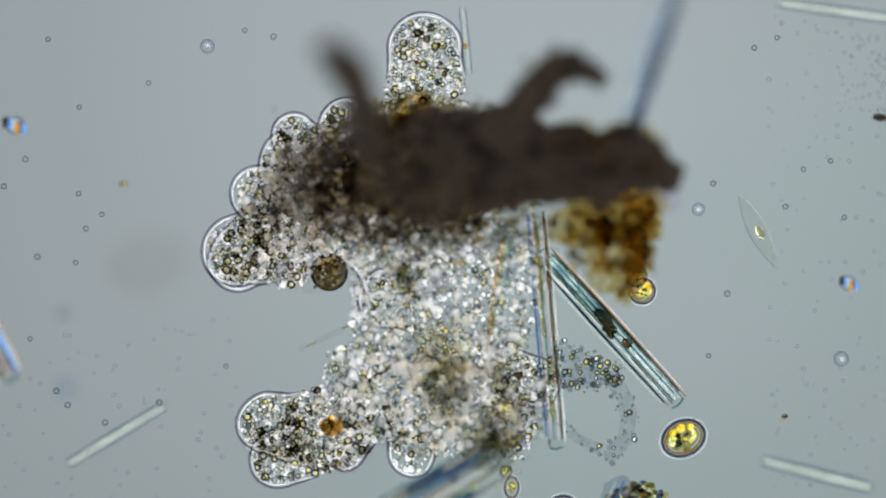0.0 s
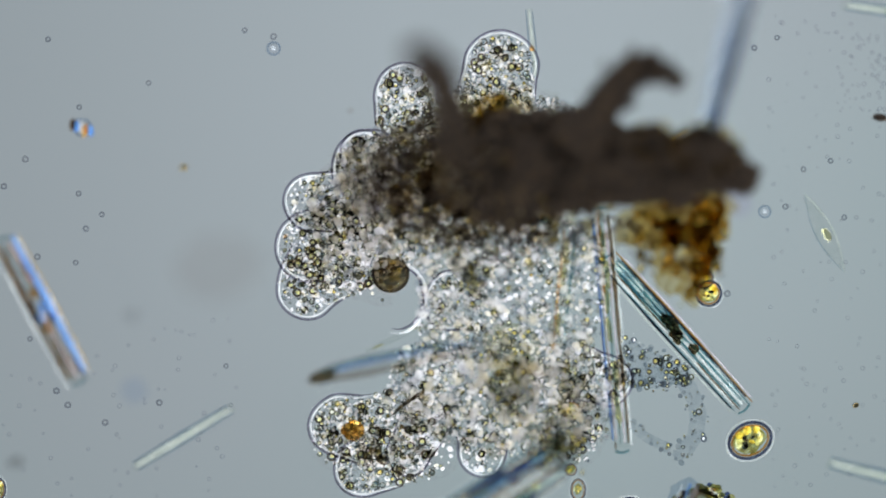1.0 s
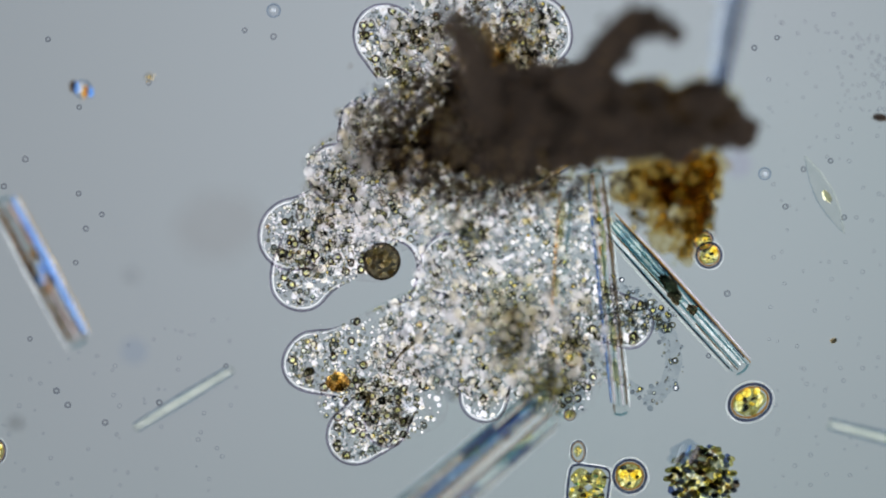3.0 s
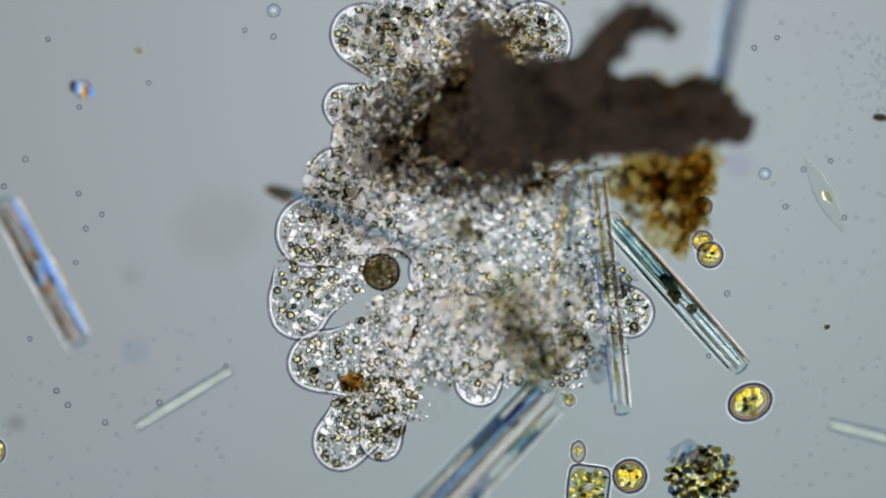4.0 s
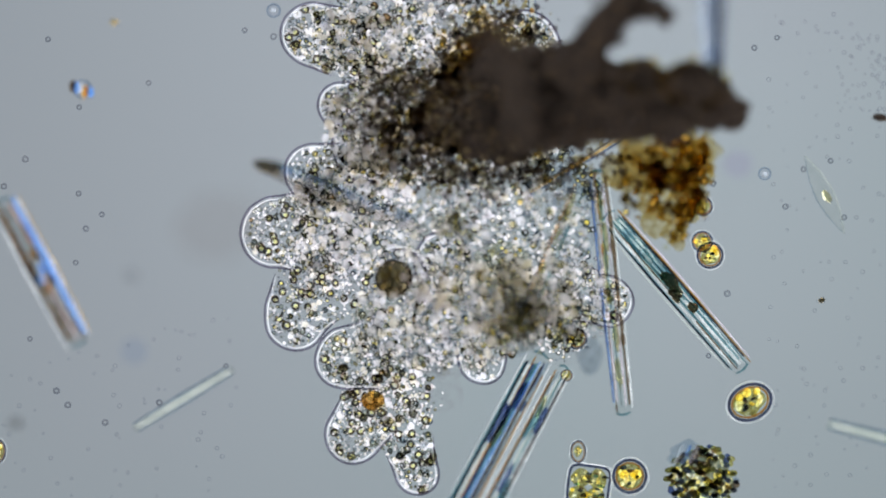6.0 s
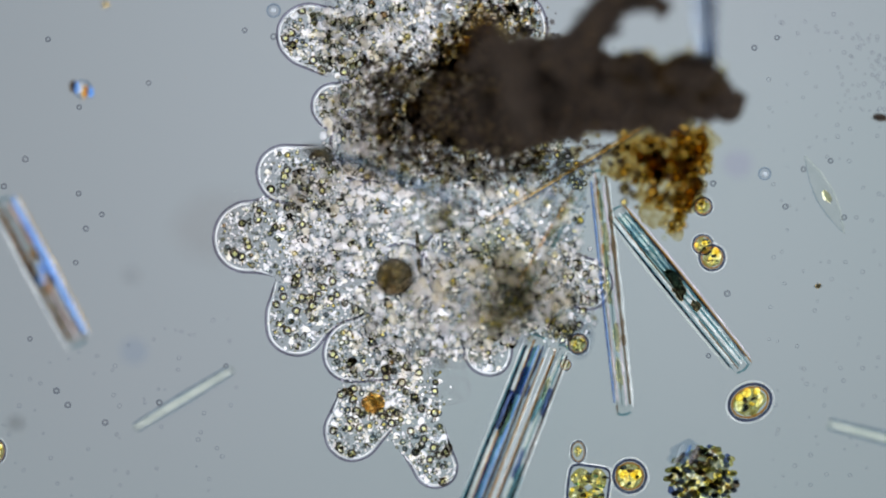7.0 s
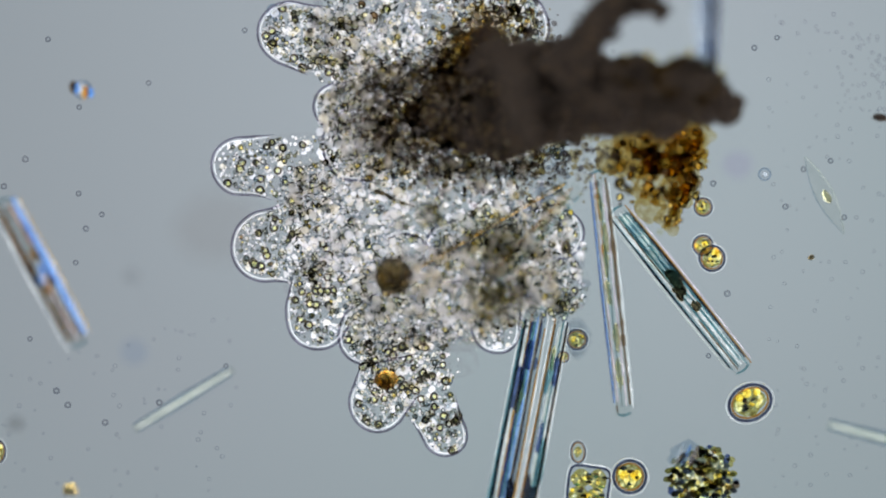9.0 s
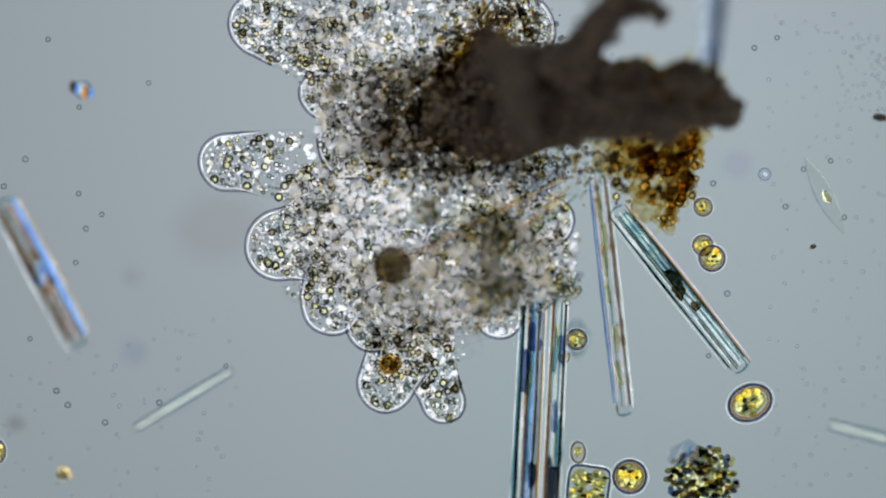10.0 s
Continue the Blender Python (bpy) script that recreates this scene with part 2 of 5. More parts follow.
def tube(points, radii, seed=0.0, amount=0.0, size=0.3, sides=14, flat=1.0):
    """A lumpy tube along points, with a radius at each."""
    pts = [Vector(p) for p in points]
    fine, rad = [], []
    for i in range(len(pts) - 1):
        a, b, c, d = pts[max(i - 1, 0)], pts[i], pts[i + 1], pts[min(i + 2, len(pts) - 1)]
        for s in range(6):
            t = s / 6
            fine.append(0.5 * ((2 * b) + (c - a) * t + (2 * a - 5 * b + 4 * c - d) * t * t + (3 * b - a - 3 * c + d) * t ** 3))
            rad.append(radii[i] * (1 - t) + radii[i + 1] * t)
    fine.append(pts[-1])
    rad.append(radii[-1])
    rings = []
    for i, p in enumerate(fine):
        way = (fine[min(i + 1, len(fine) - 1)] - fine[max(i - 1, 0)]).normalized()
        side = way.cross(Vector((0, 0, 1)))
        side = side.normalized() if side.length > 1e-4 else Vector((1, 0, 0))
        up = side.cross(way)
        ring = []
        for k in range(sides):
            a = 2 * math.pi * k / sides
            d = side * math.cos(a) + up * math.sin(a) * flat
            q = p + d * rad[i]
            ring.append(p + d * rad[i] * (1 + amount * wobble(q, size, seed) + 0.6 * amount * wobble(q, size * 0.35, seed + 2)))
        rings.append(ring)
    return loft(rings)


def pod(length, tip, base, thick, seed, wave=0.12, bend=0.0):
    """A blunt false foot: its round tip at the origin, its body running back along -x and thinning out."""
    rings = []
    n = 34
    for i in range(n):
        s = i / (n - 1)
        x = tip * (1 - (1 - math.cos(min(s / 0.3, 1) * math.pi / 2))) if s < 0.3 else -length * ((s - 0.3) / 0.7)
        if s < 0.3:
            x = tip * math.cos(s / 0.3 * math.pi / 2)
            w = tip * math.sin(max(s, 0.012) / 0.3 * math.pi / 2)
            h = thick * math.sin(max(s, 0.012) / 0.3 * math.pi / 2) ** 0.9
            e = 0.75
        else:
            q = (s - 0.3) / 0.7
            w = tip + (base - tip) * q * q * (3 - 2 * q)
            w *= 1 if q < 0.75 else math.sqrt(max(1 - ((q - 0.75) / 0.25) ** 2, 0.004))
            h = thick * (1 - q) ** 1.2 + 0.003
            e = 0.75 + 2.2 * min(q * 2.5, 1)
        ring = []
        for k in range(28):
            a = 2 * math.pi * k / 28
            y = w * math.copysign(abs(math.cos(a)) ** min(e, 1), math.cos(a)) * (1 + wave * 1.6 * wobble((x, 3.0 * (1 if math.cos(a) > 0 else -1), 0), 0.42, seed))
            ring.append((x + wave * 0.25 * tip * wobble((x, y, 1), 0.3, seed + 1), y + bend * x * x, h * math.copysign(abs(math.sin(a)) ** e, math.sin(a)) * (1 if math.sin(a) > 0 else 0.8)))
        rings.append(ring)
    return loft(rings)


def hoop(rx, ry, thick, z, sides=8, n=40):
    """A ring lying flat."""
    bm = bmesh.new()
    rows = [[bm.verts.new(((rx + thick * math.cos(b)) * math.cos(a), (ry + thick * math.cos(b)) * math.sin(a), z + thick * math.sin(b))) for b in [2 * math.pi * j / sides for j in range(sides)]] for a in [2 * math.pi * i / n for i in range(n)]]
    for i in range(n):
        p, q = rows[i], rows[(i + 1) % n]
        for j in range(sides):
            bm.faces.new((p[j], p[(j + 1) % sides], q[(j + 1) % sides], q[j]))
    return bm


def rings(name, places, radii, material, label="", parent=None, thick=0.3, sides=5, turns=10):
    """Many little flat rings as one piece of stuff."""
    bm = hoop(1, 1, thick, 0, sides, turns)
    bm.verts.index_update()
    v = np.array([q.co[:] for q in bm.verts])
    f = np.array([[q.index for q in face.verts] for face in bm.faces])
    bm.free()
    me = bpy.data.meshes.new(name)
    shaped = v[None] * np.asarray(radii)[:, None, None] + np.asarray(places)[:, None, :]
    me.from_pydata(shaped.reshape(-1, 3).tolist(), [], (f[None] + (np.arange(len(places)) * len(v))[:, None, None]).reshape(-1, 4).tolist())
    return link(name, me, material, parent, label, "stuff")


def sphere_template(detail):
    bm = bmesh.new()
    bmesh.ops.create_icosphere(bm, subdivisions=detail, radius=1)
    bm.verts.ensure_lookup_table()
    v = np.array([q.co[:] for q in bm.verts])
    f = np.array([[q.index for q in face.verts] for face in bm.faces])
    bm.free()
    return v, f


BALLS = {d: sphere_template(d) for d in (1, 2, 3)}


def cap_template():
    """A little dome, open below."""
    bm = bmesh.new()
    bmesh.ops.create_uvsphere(bm, u_segments=8, v_segments=6, radius=1)
    bmesh.ops.delete(bm, geom=[q for q in bm.verts if q.co.z < -0.01], context="VERTS")
    bmesh.ops.triangulate(bm, faces=bm.faces)
    bm.verts.index_update()
    v = np.array([q.co[:] for q in bm.verts]) * (1, 1, 0.5)
    f = np.array([[q.index for q in face.verts] for face in bm.faces])
    bm.free()
    return v, f


BALLS["cap"] = cap_template()


def grains(name, places, radii, material, parent, detail=2, label="", stretch=0.35, rng=None):
    """Many loose grains as one piece of stuff."""
    v, f = BALLS[detail]
    rng = rng or np.random.default_rng(len(places))
    n = len(places)
    scale = 1 + stretch * (rng.random((n, 1, 3)) - 0.5)
    if detail == "cap":
        turn = rng.uniform(0, 6.283, n)
        q = np.zeros((n, 3, 3))
        q[:, 0, 0], q[:, 0, 1], q[:, 1, 0], q[:, 1, 1], q[:, 2, 2] = np.cos(turn), -np.sin(turn), np.sin(turn), np.cos(turn), 1
    else:
        q, _ = np.linalg.qr(rng.normal(size=(n, 3, 3)))
    shaped = np.einsum("nij,nvj->nvi", q, v[None] * scale) * np.asarray(radii)[:, None, None] + np.asarray(places)[:, None, :]
    me = bpy.data.meshes.new(name)
    me.from_pydata(shaped.reshape(-1, 3).tolist(), [], (f[None] + (np.arange(n) * len(v))[:, None, None]).reshape(-1, 3).tolist())
    return link(name, me, material, parent, label, "stuff")


SINGLE = {}


def single(name, places, radii, material, parent, seed=0):
    """Larger grains, each a piece of its own; alike ones share a mesh."""
    r = random.Random(seed)
    for p, q in zip(places, radii):
        k = (material.name, r.randrange(4))
        if k not in SINGLE:
            bm = lumpy(1, 0.85 + 0.05 * k[1], 0.9, 500 + k[1], 0.12, 0.9, 2)
            me = bpy.data.meshes.new(name)
            bm.to_mesh(me)
            bm.free()
            me.materials.append(material)
            for f in me.polygons:
                f.use_smooth = True
            SINGLE[k] = me
        ob = new(name, SINGLE[k])
        ob.parent = parent
        ob.location, ob.rotation_euler, ob.scale = p, (0, 0, r.random() * 6.28), (q, q, q)


def scatter_in(ob, count, seed, low=-0.6, high=0.7, keep=0.93, closer=None):
    """Random places inside the outline of a flattish mesh."""
    rng = np.random.default_rng(seed)
    co = np.array([v.co[:] for v in ob.data.vertices])
    lo, hi = co.min(0), co.max(0)
    found = []
    for _ in range(count * 6):
        if len(found) >= count:
            break
        x, y = rng.uniform(lo[0], hi[0]), rng.uniform(lo[1], hi[1])
        near = co[np.abs(co[:, 0] - x) < 0.09 * max(hi[0] - lo[0], 0.3)]
        if len(near) < 6:
            continue
        a, b = near[:, 1].min(), near[:, 1].max()
        c, r = (a + b) / 2, (b - a) / 2 * keep
        if abs(y - c) > r:
            continue
        top = near[:, 2].max() * math.sqrt(max(1 - ((y - c) / max(r, 1e-3)) ** 2, 0))
        if top < 0.015:
            continue
        found.append((x, y, top * rng.uniform(low, high)))
    return np.array(found), rng


# ---- lamp field, added ring and backing, slide ----
def box(x0, x1, y0, y1, z0, z1):
    bm = bmesh.new()
    bmesh.ops.create_cube(bm, size=1)
    for v in bm.verts:
        v.co = Vector(((x0 + x1) / 2 + v.co.x * (x1 - x0), (y0 + y1) / 2 + v.co.y * (y1 - y0), (z0 + z1) / 2 + v.co.z * (z1 - z0)))
    return bm


def frame_ring(ax, ay, bx, by, z0, z1, n=96):
    """A flat ring between two rounded rectangles."""
    def corner(a, b, t):
        c, s = math.cos(t), math.sin(t)
        return a * math.copysign(abs(c) ** 0.55, c), b * math.copysign(abs(s) ** 0.55, s)
    bm = bmesh.new()
    loops = []
    for a, b, z in ((ax, ay, z1), (bx, by, z1), (bx, by, z0), (ax, ay, z0)):
        loops.append([bm.verts.new((*corner(a, b, 2 * math.pi * k / n), z)) for k in range(n)])
    for a, b in zip(loops, loops[1:] + loops[:1]):
        for k in range(n):
            bm.faces.new((a[k], a[(k + 1) % n], b[(k + 1) % n], b[k]))
    return bm


LAMP_Z = -10.0
tagged(part("lamp_field", box(-6.6, 6.6, -4.4, 4.4, LAMP_Z - 0.3, LAMP_Z), FIELD), "evenly glowing grey field lens of the illuminator", "lamp", kind="structure")
# Added bright ring outside the view; it lights the glints and cloudy flecks.
tagged(part("lamp_annulus", frame_ring(6.7, 4.5, 12.5, 10.5, LAMP_Z - 0.28, LAMP_Z - 0.02), GLOW_RING), "unseen glowing ring added round the field lens to brighten bent rays", "lamp", kind="structure")
# Unseen backing added so that strongly bent rays end on a dim grey.
tagged(part("condenser_housing", box(-20, 20, -20, 20, LAMP_Z - 1.0, LAMP_Z - 0.5), BACKING), "unseen dull grey backing added under the lamp to dim bent rays", "housing", kind="structure")
tagged(part("ground", box(-7.5, 7.5, -5.2, 5.2, -0.12, -0.004), SLIDE), "clear glass microscope slide under pond water", "glass slide", kind="structure")


# ---- the amoeba ----
amoeba = thing("amoeba", (0, 0, 0), "large granular amoeba creeping over the slide with blunt lobes", "amoeba")
MOVES = []


def key_later(ob, rows):
    MOVES.append((ob, rows))


def placed(rows, z, turn_out=0.0):
    """Rows of seconds, grid cell and heading in degrees, as poses at height z."""
    out = []
    for t, u, v, *a in rows:
        out.append((t, Matrix.Translation(at(u, v, z)) @ pose(0, 0, 0, 0, 0, a[0] if a else turn_out)))
    return out


def bead(name, places, radii, parent, seed, dark=False):
    """Granules large enough to tell apart: a tinted shell, a painted dark rim and a painted glint, one mesh each."""
    r = random.Random(seed)
    for p, q in zip(places, radii):
        k = (name, dark, r.randrange(5))
        if k not in SINGLE:
            me = bpy.data.meshes.new(name)
            whole = bmesh.new()
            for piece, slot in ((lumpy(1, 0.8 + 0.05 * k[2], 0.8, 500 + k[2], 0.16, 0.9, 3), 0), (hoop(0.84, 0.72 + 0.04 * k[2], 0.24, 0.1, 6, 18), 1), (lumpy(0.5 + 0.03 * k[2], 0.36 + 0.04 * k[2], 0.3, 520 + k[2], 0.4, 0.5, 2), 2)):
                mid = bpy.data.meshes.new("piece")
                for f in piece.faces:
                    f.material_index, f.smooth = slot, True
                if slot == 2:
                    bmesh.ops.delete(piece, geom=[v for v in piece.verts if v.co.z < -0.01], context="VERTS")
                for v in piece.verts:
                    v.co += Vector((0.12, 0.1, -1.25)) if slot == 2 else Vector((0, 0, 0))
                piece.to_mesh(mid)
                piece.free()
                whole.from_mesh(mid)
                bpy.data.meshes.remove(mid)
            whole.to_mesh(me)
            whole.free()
            for m in (DARK_SHELL if dark else SHELL, GRAIN_EDGE_SHADE, GRAIN_GLINT):
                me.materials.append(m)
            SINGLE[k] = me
        ob = new(name, SINGLE[k])
        ob.parent = parent
        ob.location, ob.rotation_euler, ob.scale = p, (0, 0, r.random() * 6.28), (q, q, q)


def granulate(ob, spots, r, rng, dark):
    """Fill a lobe with granules: tinted shells in painted dark rims, most of them over a painted glint."""
    n = len(spots)
    rings("granule_rims", spots, r * 0.84, GRAIN_EDGE_SHADE, "", ob, 0.25)
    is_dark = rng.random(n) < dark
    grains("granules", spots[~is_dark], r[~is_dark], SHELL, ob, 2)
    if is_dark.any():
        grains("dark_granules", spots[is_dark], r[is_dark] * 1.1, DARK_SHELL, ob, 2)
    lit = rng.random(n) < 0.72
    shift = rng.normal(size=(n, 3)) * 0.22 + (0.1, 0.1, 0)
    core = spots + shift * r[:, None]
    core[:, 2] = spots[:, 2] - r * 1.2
    grains("granule_cores", core[lit], r[lit] * rng.uniform(0.28, 0.56, n)[lit], GRAIN_GLINT, ob, "cap", "", 0.9)


def fill_fine(ob, spots, size, rng):
    """The fine mottling between the granules: dark and pale dots, painted dark rims and painted glints."""
    n = len(spots)
    pale = rng.random(n) < 0.42
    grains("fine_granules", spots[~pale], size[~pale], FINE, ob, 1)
    rings("fine_granule_rims", spots[::3], size[::3], FINE_EDGE_SHADE, "", ob, 0.35, 4, 7)
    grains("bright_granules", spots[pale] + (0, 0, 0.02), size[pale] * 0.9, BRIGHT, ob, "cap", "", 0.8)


def foot(name, label, length, tip, base, rows, seed, thick=0.13, wave=0.14, count=90, z=0.14, fine=8.0, dark=0.16, bend=0.0, clear_tip=0.0, edged=True):
    ob = part(name, pod(length * CELL, tip * CELL, base * CELL, thick, seed, wave, bend), PLASM, amoeba, label)
    co = [v.co.copy() for v in ob.data.vertices]
    edge = [co[i * 28 + 14] for i in range(17, -1, -1)] + [co[i * 28] for i in range(18)]

    def within(p, share):
        return p[(p[:, 0] < 0) | (np.hypot(p[:, 0], p[:, 1]) < tip * CELL * share)]
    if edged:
        # A tinted tube paints the membrane's dark line, a milky one its bright halo.
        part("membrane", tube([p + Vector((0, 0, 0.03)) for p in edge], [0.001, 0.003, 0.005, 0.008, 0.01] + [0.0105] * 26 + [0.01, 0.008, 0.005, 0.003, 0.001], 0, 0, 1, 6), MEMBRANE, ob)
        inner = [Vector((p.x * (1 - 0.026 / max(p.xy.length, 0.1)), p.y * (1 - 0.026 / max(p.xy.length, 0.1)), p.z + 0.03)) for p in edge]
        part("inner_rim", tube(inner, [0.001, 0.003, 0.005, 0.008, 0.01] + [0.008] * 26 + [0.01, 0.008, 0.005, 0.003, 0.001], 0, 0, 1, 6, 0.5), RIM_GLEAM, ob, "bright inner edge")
    spots, rng = scatter_in(ob, int(count * 2.4), int(seed * 10) + 1, -0.5, 0.75, 0.86)
    spots = spots[(spots[:, 0] < tip * CELL * (0.85 - clear_tip)) & (spots[:, 0] > -length * CELL * rng.uniform(0.2, 0.75, len(spots)))]
    spots = within(spots, 0.84)
    n = len(spots)
    r = (0.012 + 0.022 * rng.random(n) ** 1.8) * 1.05
    order = np.argsort(-r)
    spots, r = spots[order], r[order]
    if n > 30:
        bead("granule", spots[:10], r[:10] * 1.1, ob, int(seed))
        bead("granule", spots[10:16], r[10:16] * 1.15, ob, int(seed) + 1, True)
        spots, r = spots[16:], r[16:]
    granulate(ob, spots, r, rng, dark)
    spots, rng = scatter_in(ob, int(count * fine * 1.3), int(seed * 10) + 2, -0.7, 0.8, 0.93)
    spots = spots[spots[:, 0] > -length * CELL * rng.uniform(0.2, 0.8, len(spots))]
    spots = within(spots, 0.9)
    fill_fine(ob, spots, 0.005 + 0.010 * rng.random(len(spots)), rng)
    spots, rng = scatter_in(ob, int(count * 1.6), int(seed * 10) + 4, -0.8, -0.3, 0.85)
    spots = within(spots, 0.85)
    grains("cloudy_flecks", spots, 0.01 + 0.022 * rng.random(len(spots)) ** 2, BRIGHT, ob, "cap", "", 0.8)
    key_later(ob, placed(rows, z))
    return ob


def lump(name, label, rx, ry, rows, seed, thick=0.15, count=160, z=0.15, fine=6.0, dark=0.12, size=0.5, murk=1.0, soft=0.0):
    ob = part(name, lumpy(rx * CELL, ry * CELL, thick, seed, 0.16, size, 4, True), BODY, amoeba, label)
    spots, rng = scatter_in(ob, count, int(seed * 10) + 1, -0.7, 0.95, 0.86)
    r = 0.012 + 0.024 * rng.random(len(spots)) ** 2
    spots[:, 2] += soft * rng.random(len(spots))
    granulate(ob, spots, r, rng, dark)
    spots, rng = scatter_in(ob, int(count * fine * 1.4), int(seed * 10) + 2, -0.8, 0.95, 0.86)
    spots[:, 2] += soft * rng.random(len(spots))
    fill_fine(ob, spots, 0.006 + 0.012 * rng.random(len(spots)), rng)
    flecks, rng = scatter_in(ob, int(count * 2.0 * murk), int(seed * 10) + 4, -0.8, 0.5, 0.74)
    flecks[:, 2] = rng.uniform(-0.1, 0.18 + soft, len(flecks))
    grains("cloudy_flecks", flecks, 0.014 + 0.024 * rng.random(len(flecks)) ** 2, BRIGHT, ob, "cap", "", 0.8)
    clots, rng = scatter_in(ob, int(count * 0.7 * murk), int(seed * 10) + 3, 0.6, 2.2, 0.85)
    clots[:, 2] = rng.uniform(0.15, 0.6, len(clots))
    grains("murky_clots", clots, 0.025 + 0.045 * rng.random(len(clots)), MURKY, ob, 2, "", 0.8)
    key_later(ob, placed(rows, z))
    return ob


lump("upper_body", "greyish mottled cytoplasm under the debris", 196, 122, [(0, 805, 250), (2.5, 815, 240), (5, 795, 225), (7.5, 785, 215), (10, 775, 205)], 1.0, count=330, fine=8, soft=0.15)
lump("left_body", "", 105, 135, [(0, 655, 320, 10), (1.5, 655, 320, 10), (2.5, 650, 330, 8), (4.5, 640, 370, 0), (7.5, 610, 390, -5), (10, 610, 390, -8)], 2.0, count=130)
lump("middle_body", "mottled cytoplasm with dark food", 160, 180, [(0, 905, 460), (2.5, 900, 450), (4.5, 890, 460), (7.5, 860, 450), (10, 840, 430)], 3.0, count=200, fine=7, dark=0.06, soft=0.3, murk=0.9)
lump("lower_body", "", 180, 104, [(0, 860, 640, -12), (2.5, 850, 620, -10), (4.5, 812, 582, 0), (7.5, 795, 540, 10), (10, 785, 500, 15)], 4.0, count=200, dark=0.08, soft=0.22, murk=0.85)
lump("side_body", "", 95, 110, [(0, 990, 640), (2.5, 985, 620), (4.5, 985, 560), (7.5, 960, 500), (10, 930, 460)], 5.0, count=50, dark=0.05, soft=0.3, murk=0.6)
lump("crown_body", "", 150, 110, [(0, 880, 215), (1, 880, 190), (1.5, 880, 150), (2.5, 860, 95), (4.5, 760, 70), (7.5, 720, 60), (10, 690, 60)], 6.0, count=150)

foot("pseudopod", "blunt lobe reaching past the debris", 170, 64, 92, [(0, 868, 24, 92), (0.5, 874, 30, 90), (1, 885, 52, 80), (1.5, 905, 62, 65), (2, 932, 62, 55), (2.7, 945, 56, 50), (3.8, 945, 66, 45), (4.5, 945, 72, 45), (5.5, 936, 95, 48), (6.8, 905, 50, 55), (7.5, 895, 40, 60), (10, 915, 50, 55)], 7, count=130, dark=0.14)
foot("pseudopod", "blunt lobe curling out of the upper body", 170, 55, 95, [(0, 735, 165, 105), (0.5, 725, 125, 102), (1, 718, 100, 100), (1.5, 722, 88, 98), (2, 722, 62, 102), (2.5, 705, 65, 118), (3.3, 670, 62, 140), (4, 640, 62, 155), (4.5, 592, 48, 168), (5, 578, 46, 172), (5.5, 562, 58, 168), (6.8, 548, 62, 165), (7.5, 540, 64, 165), (9, 512, 58, 165), (10, 460, 42, 160)], 8, count=105, dark=0.1)
foot("pseudopod", "", 150, 62, 110, [(0, 760, 200, 150), (2.5, 745, 110, 150), (4, 690, 60, 160), (5.5, 655, 80, 168), (7.5, 620, 80, 168), (9, 600, 80, 168), (10, 565, 85, 168)], 9, count=100, dark=0.1, edged=False)
foot("pseudopod", "short rounded bump at the body's edge", 110, 42, 70, [(0, 640, 178, 135), (1, 645, 205, 150), (2.5, 650, 225, 160), (3.8, 620, 195, 170), (4.5, 606, 180, 175), (5.5, 608, 185, 178), (7.5, 592, 188, 180), (9, 598, 188, 180), (10, 572, 165, 170)], 10, count=60, clear_tip=0.2)
foot("pseudopod", "narrow lobe stretching outwards, nearly clear at its tip", 190, 50, 78, [(0, 575, 280, 175), (1, 552, 290, 178), (2.5, 588, 302, 172), (4, 598, 310, 170), (4.5, 575, 298, 172), (5.5, 572, 302, 175), (6.8, 510, 308, 172), (7.5, 492, 300, 175), (8.5, 432, 294, 178), (9, 425, 293, 178), (10, 402, 286, 178)], 11, count=60, clear_tip=0.35)
foot("pseudopod", "broad rounded lobe full of granules", 150, 60, 105, [(0, 535, 380, 192), (0.5, 540, 375, 190), (1, 548, 368, 185), (1.5, 515, 410, 190), (2.5, 505, 418, 190), (3.3, 530, 412, 188), (4, 548, 410, 188), (4.5, 558, 418, 188), (5.5, 516, 410, 180), (6.8, 446, 412, 180), (7.5, 429, 444, 186), (9, 470, 434, 186), (10, 494, 432, 188)], 12, count=85)
foot("pseudopod", "rounded lobe bending downwards along the notch", 150, 56, 98, [(0, 540, 395, 205), (1, 543, 440, 225), (1.5, 540, 458, 230), (2.5, 535, 470, 225), (3.3, 530, 510, 235), (4, 528, 544, 240), (4.5, 530, 550, 240), (5.5, 522, 558, 236), (6.8, 522, 570, 235), (7.5, 535, 574, 238), (9, 560, 560, 240), (10, 586, 535, 242)], 13, count=60)
foot("pseudopod", "broad lobe reaching along the slide below the notch", 190, 56, 85, [(0, 592, 688, 178), (0.5, 600, 690, 178), (1, 602, 688, 178), (1.5, 588, 670, 182), (2, 572, 652, 185), (2.7, 556, 645, 188), (3.8, 562, 642, 188), (4.5, 575, 645, 190), (5.5, 604, 640, 195), (6.8, 625, 628, 200), (7.5, 636, 615, 205), (9, 655, 592, 210), (10, 668, 570, 215)], 14, count=85)
foot("pseudopod", "lobe with a brown inclusion, spread over the slide", 180, 50, 85, [(0, 608, 750, 205), (1, 640, 762, 205), (1.5, 618, 752, 206), (2.5, 640, 762, 210), (3.3, 615, 778, 222), (4, 602, 784, 230), (4.5, 606, 784, 232), (5.5, 626, 774, 234), (6.8, 622, 768, 238), (7.5, 634, 758, 240), (9, 668, 714, 244), (10, 682, 680, 246)], 15, count=80)
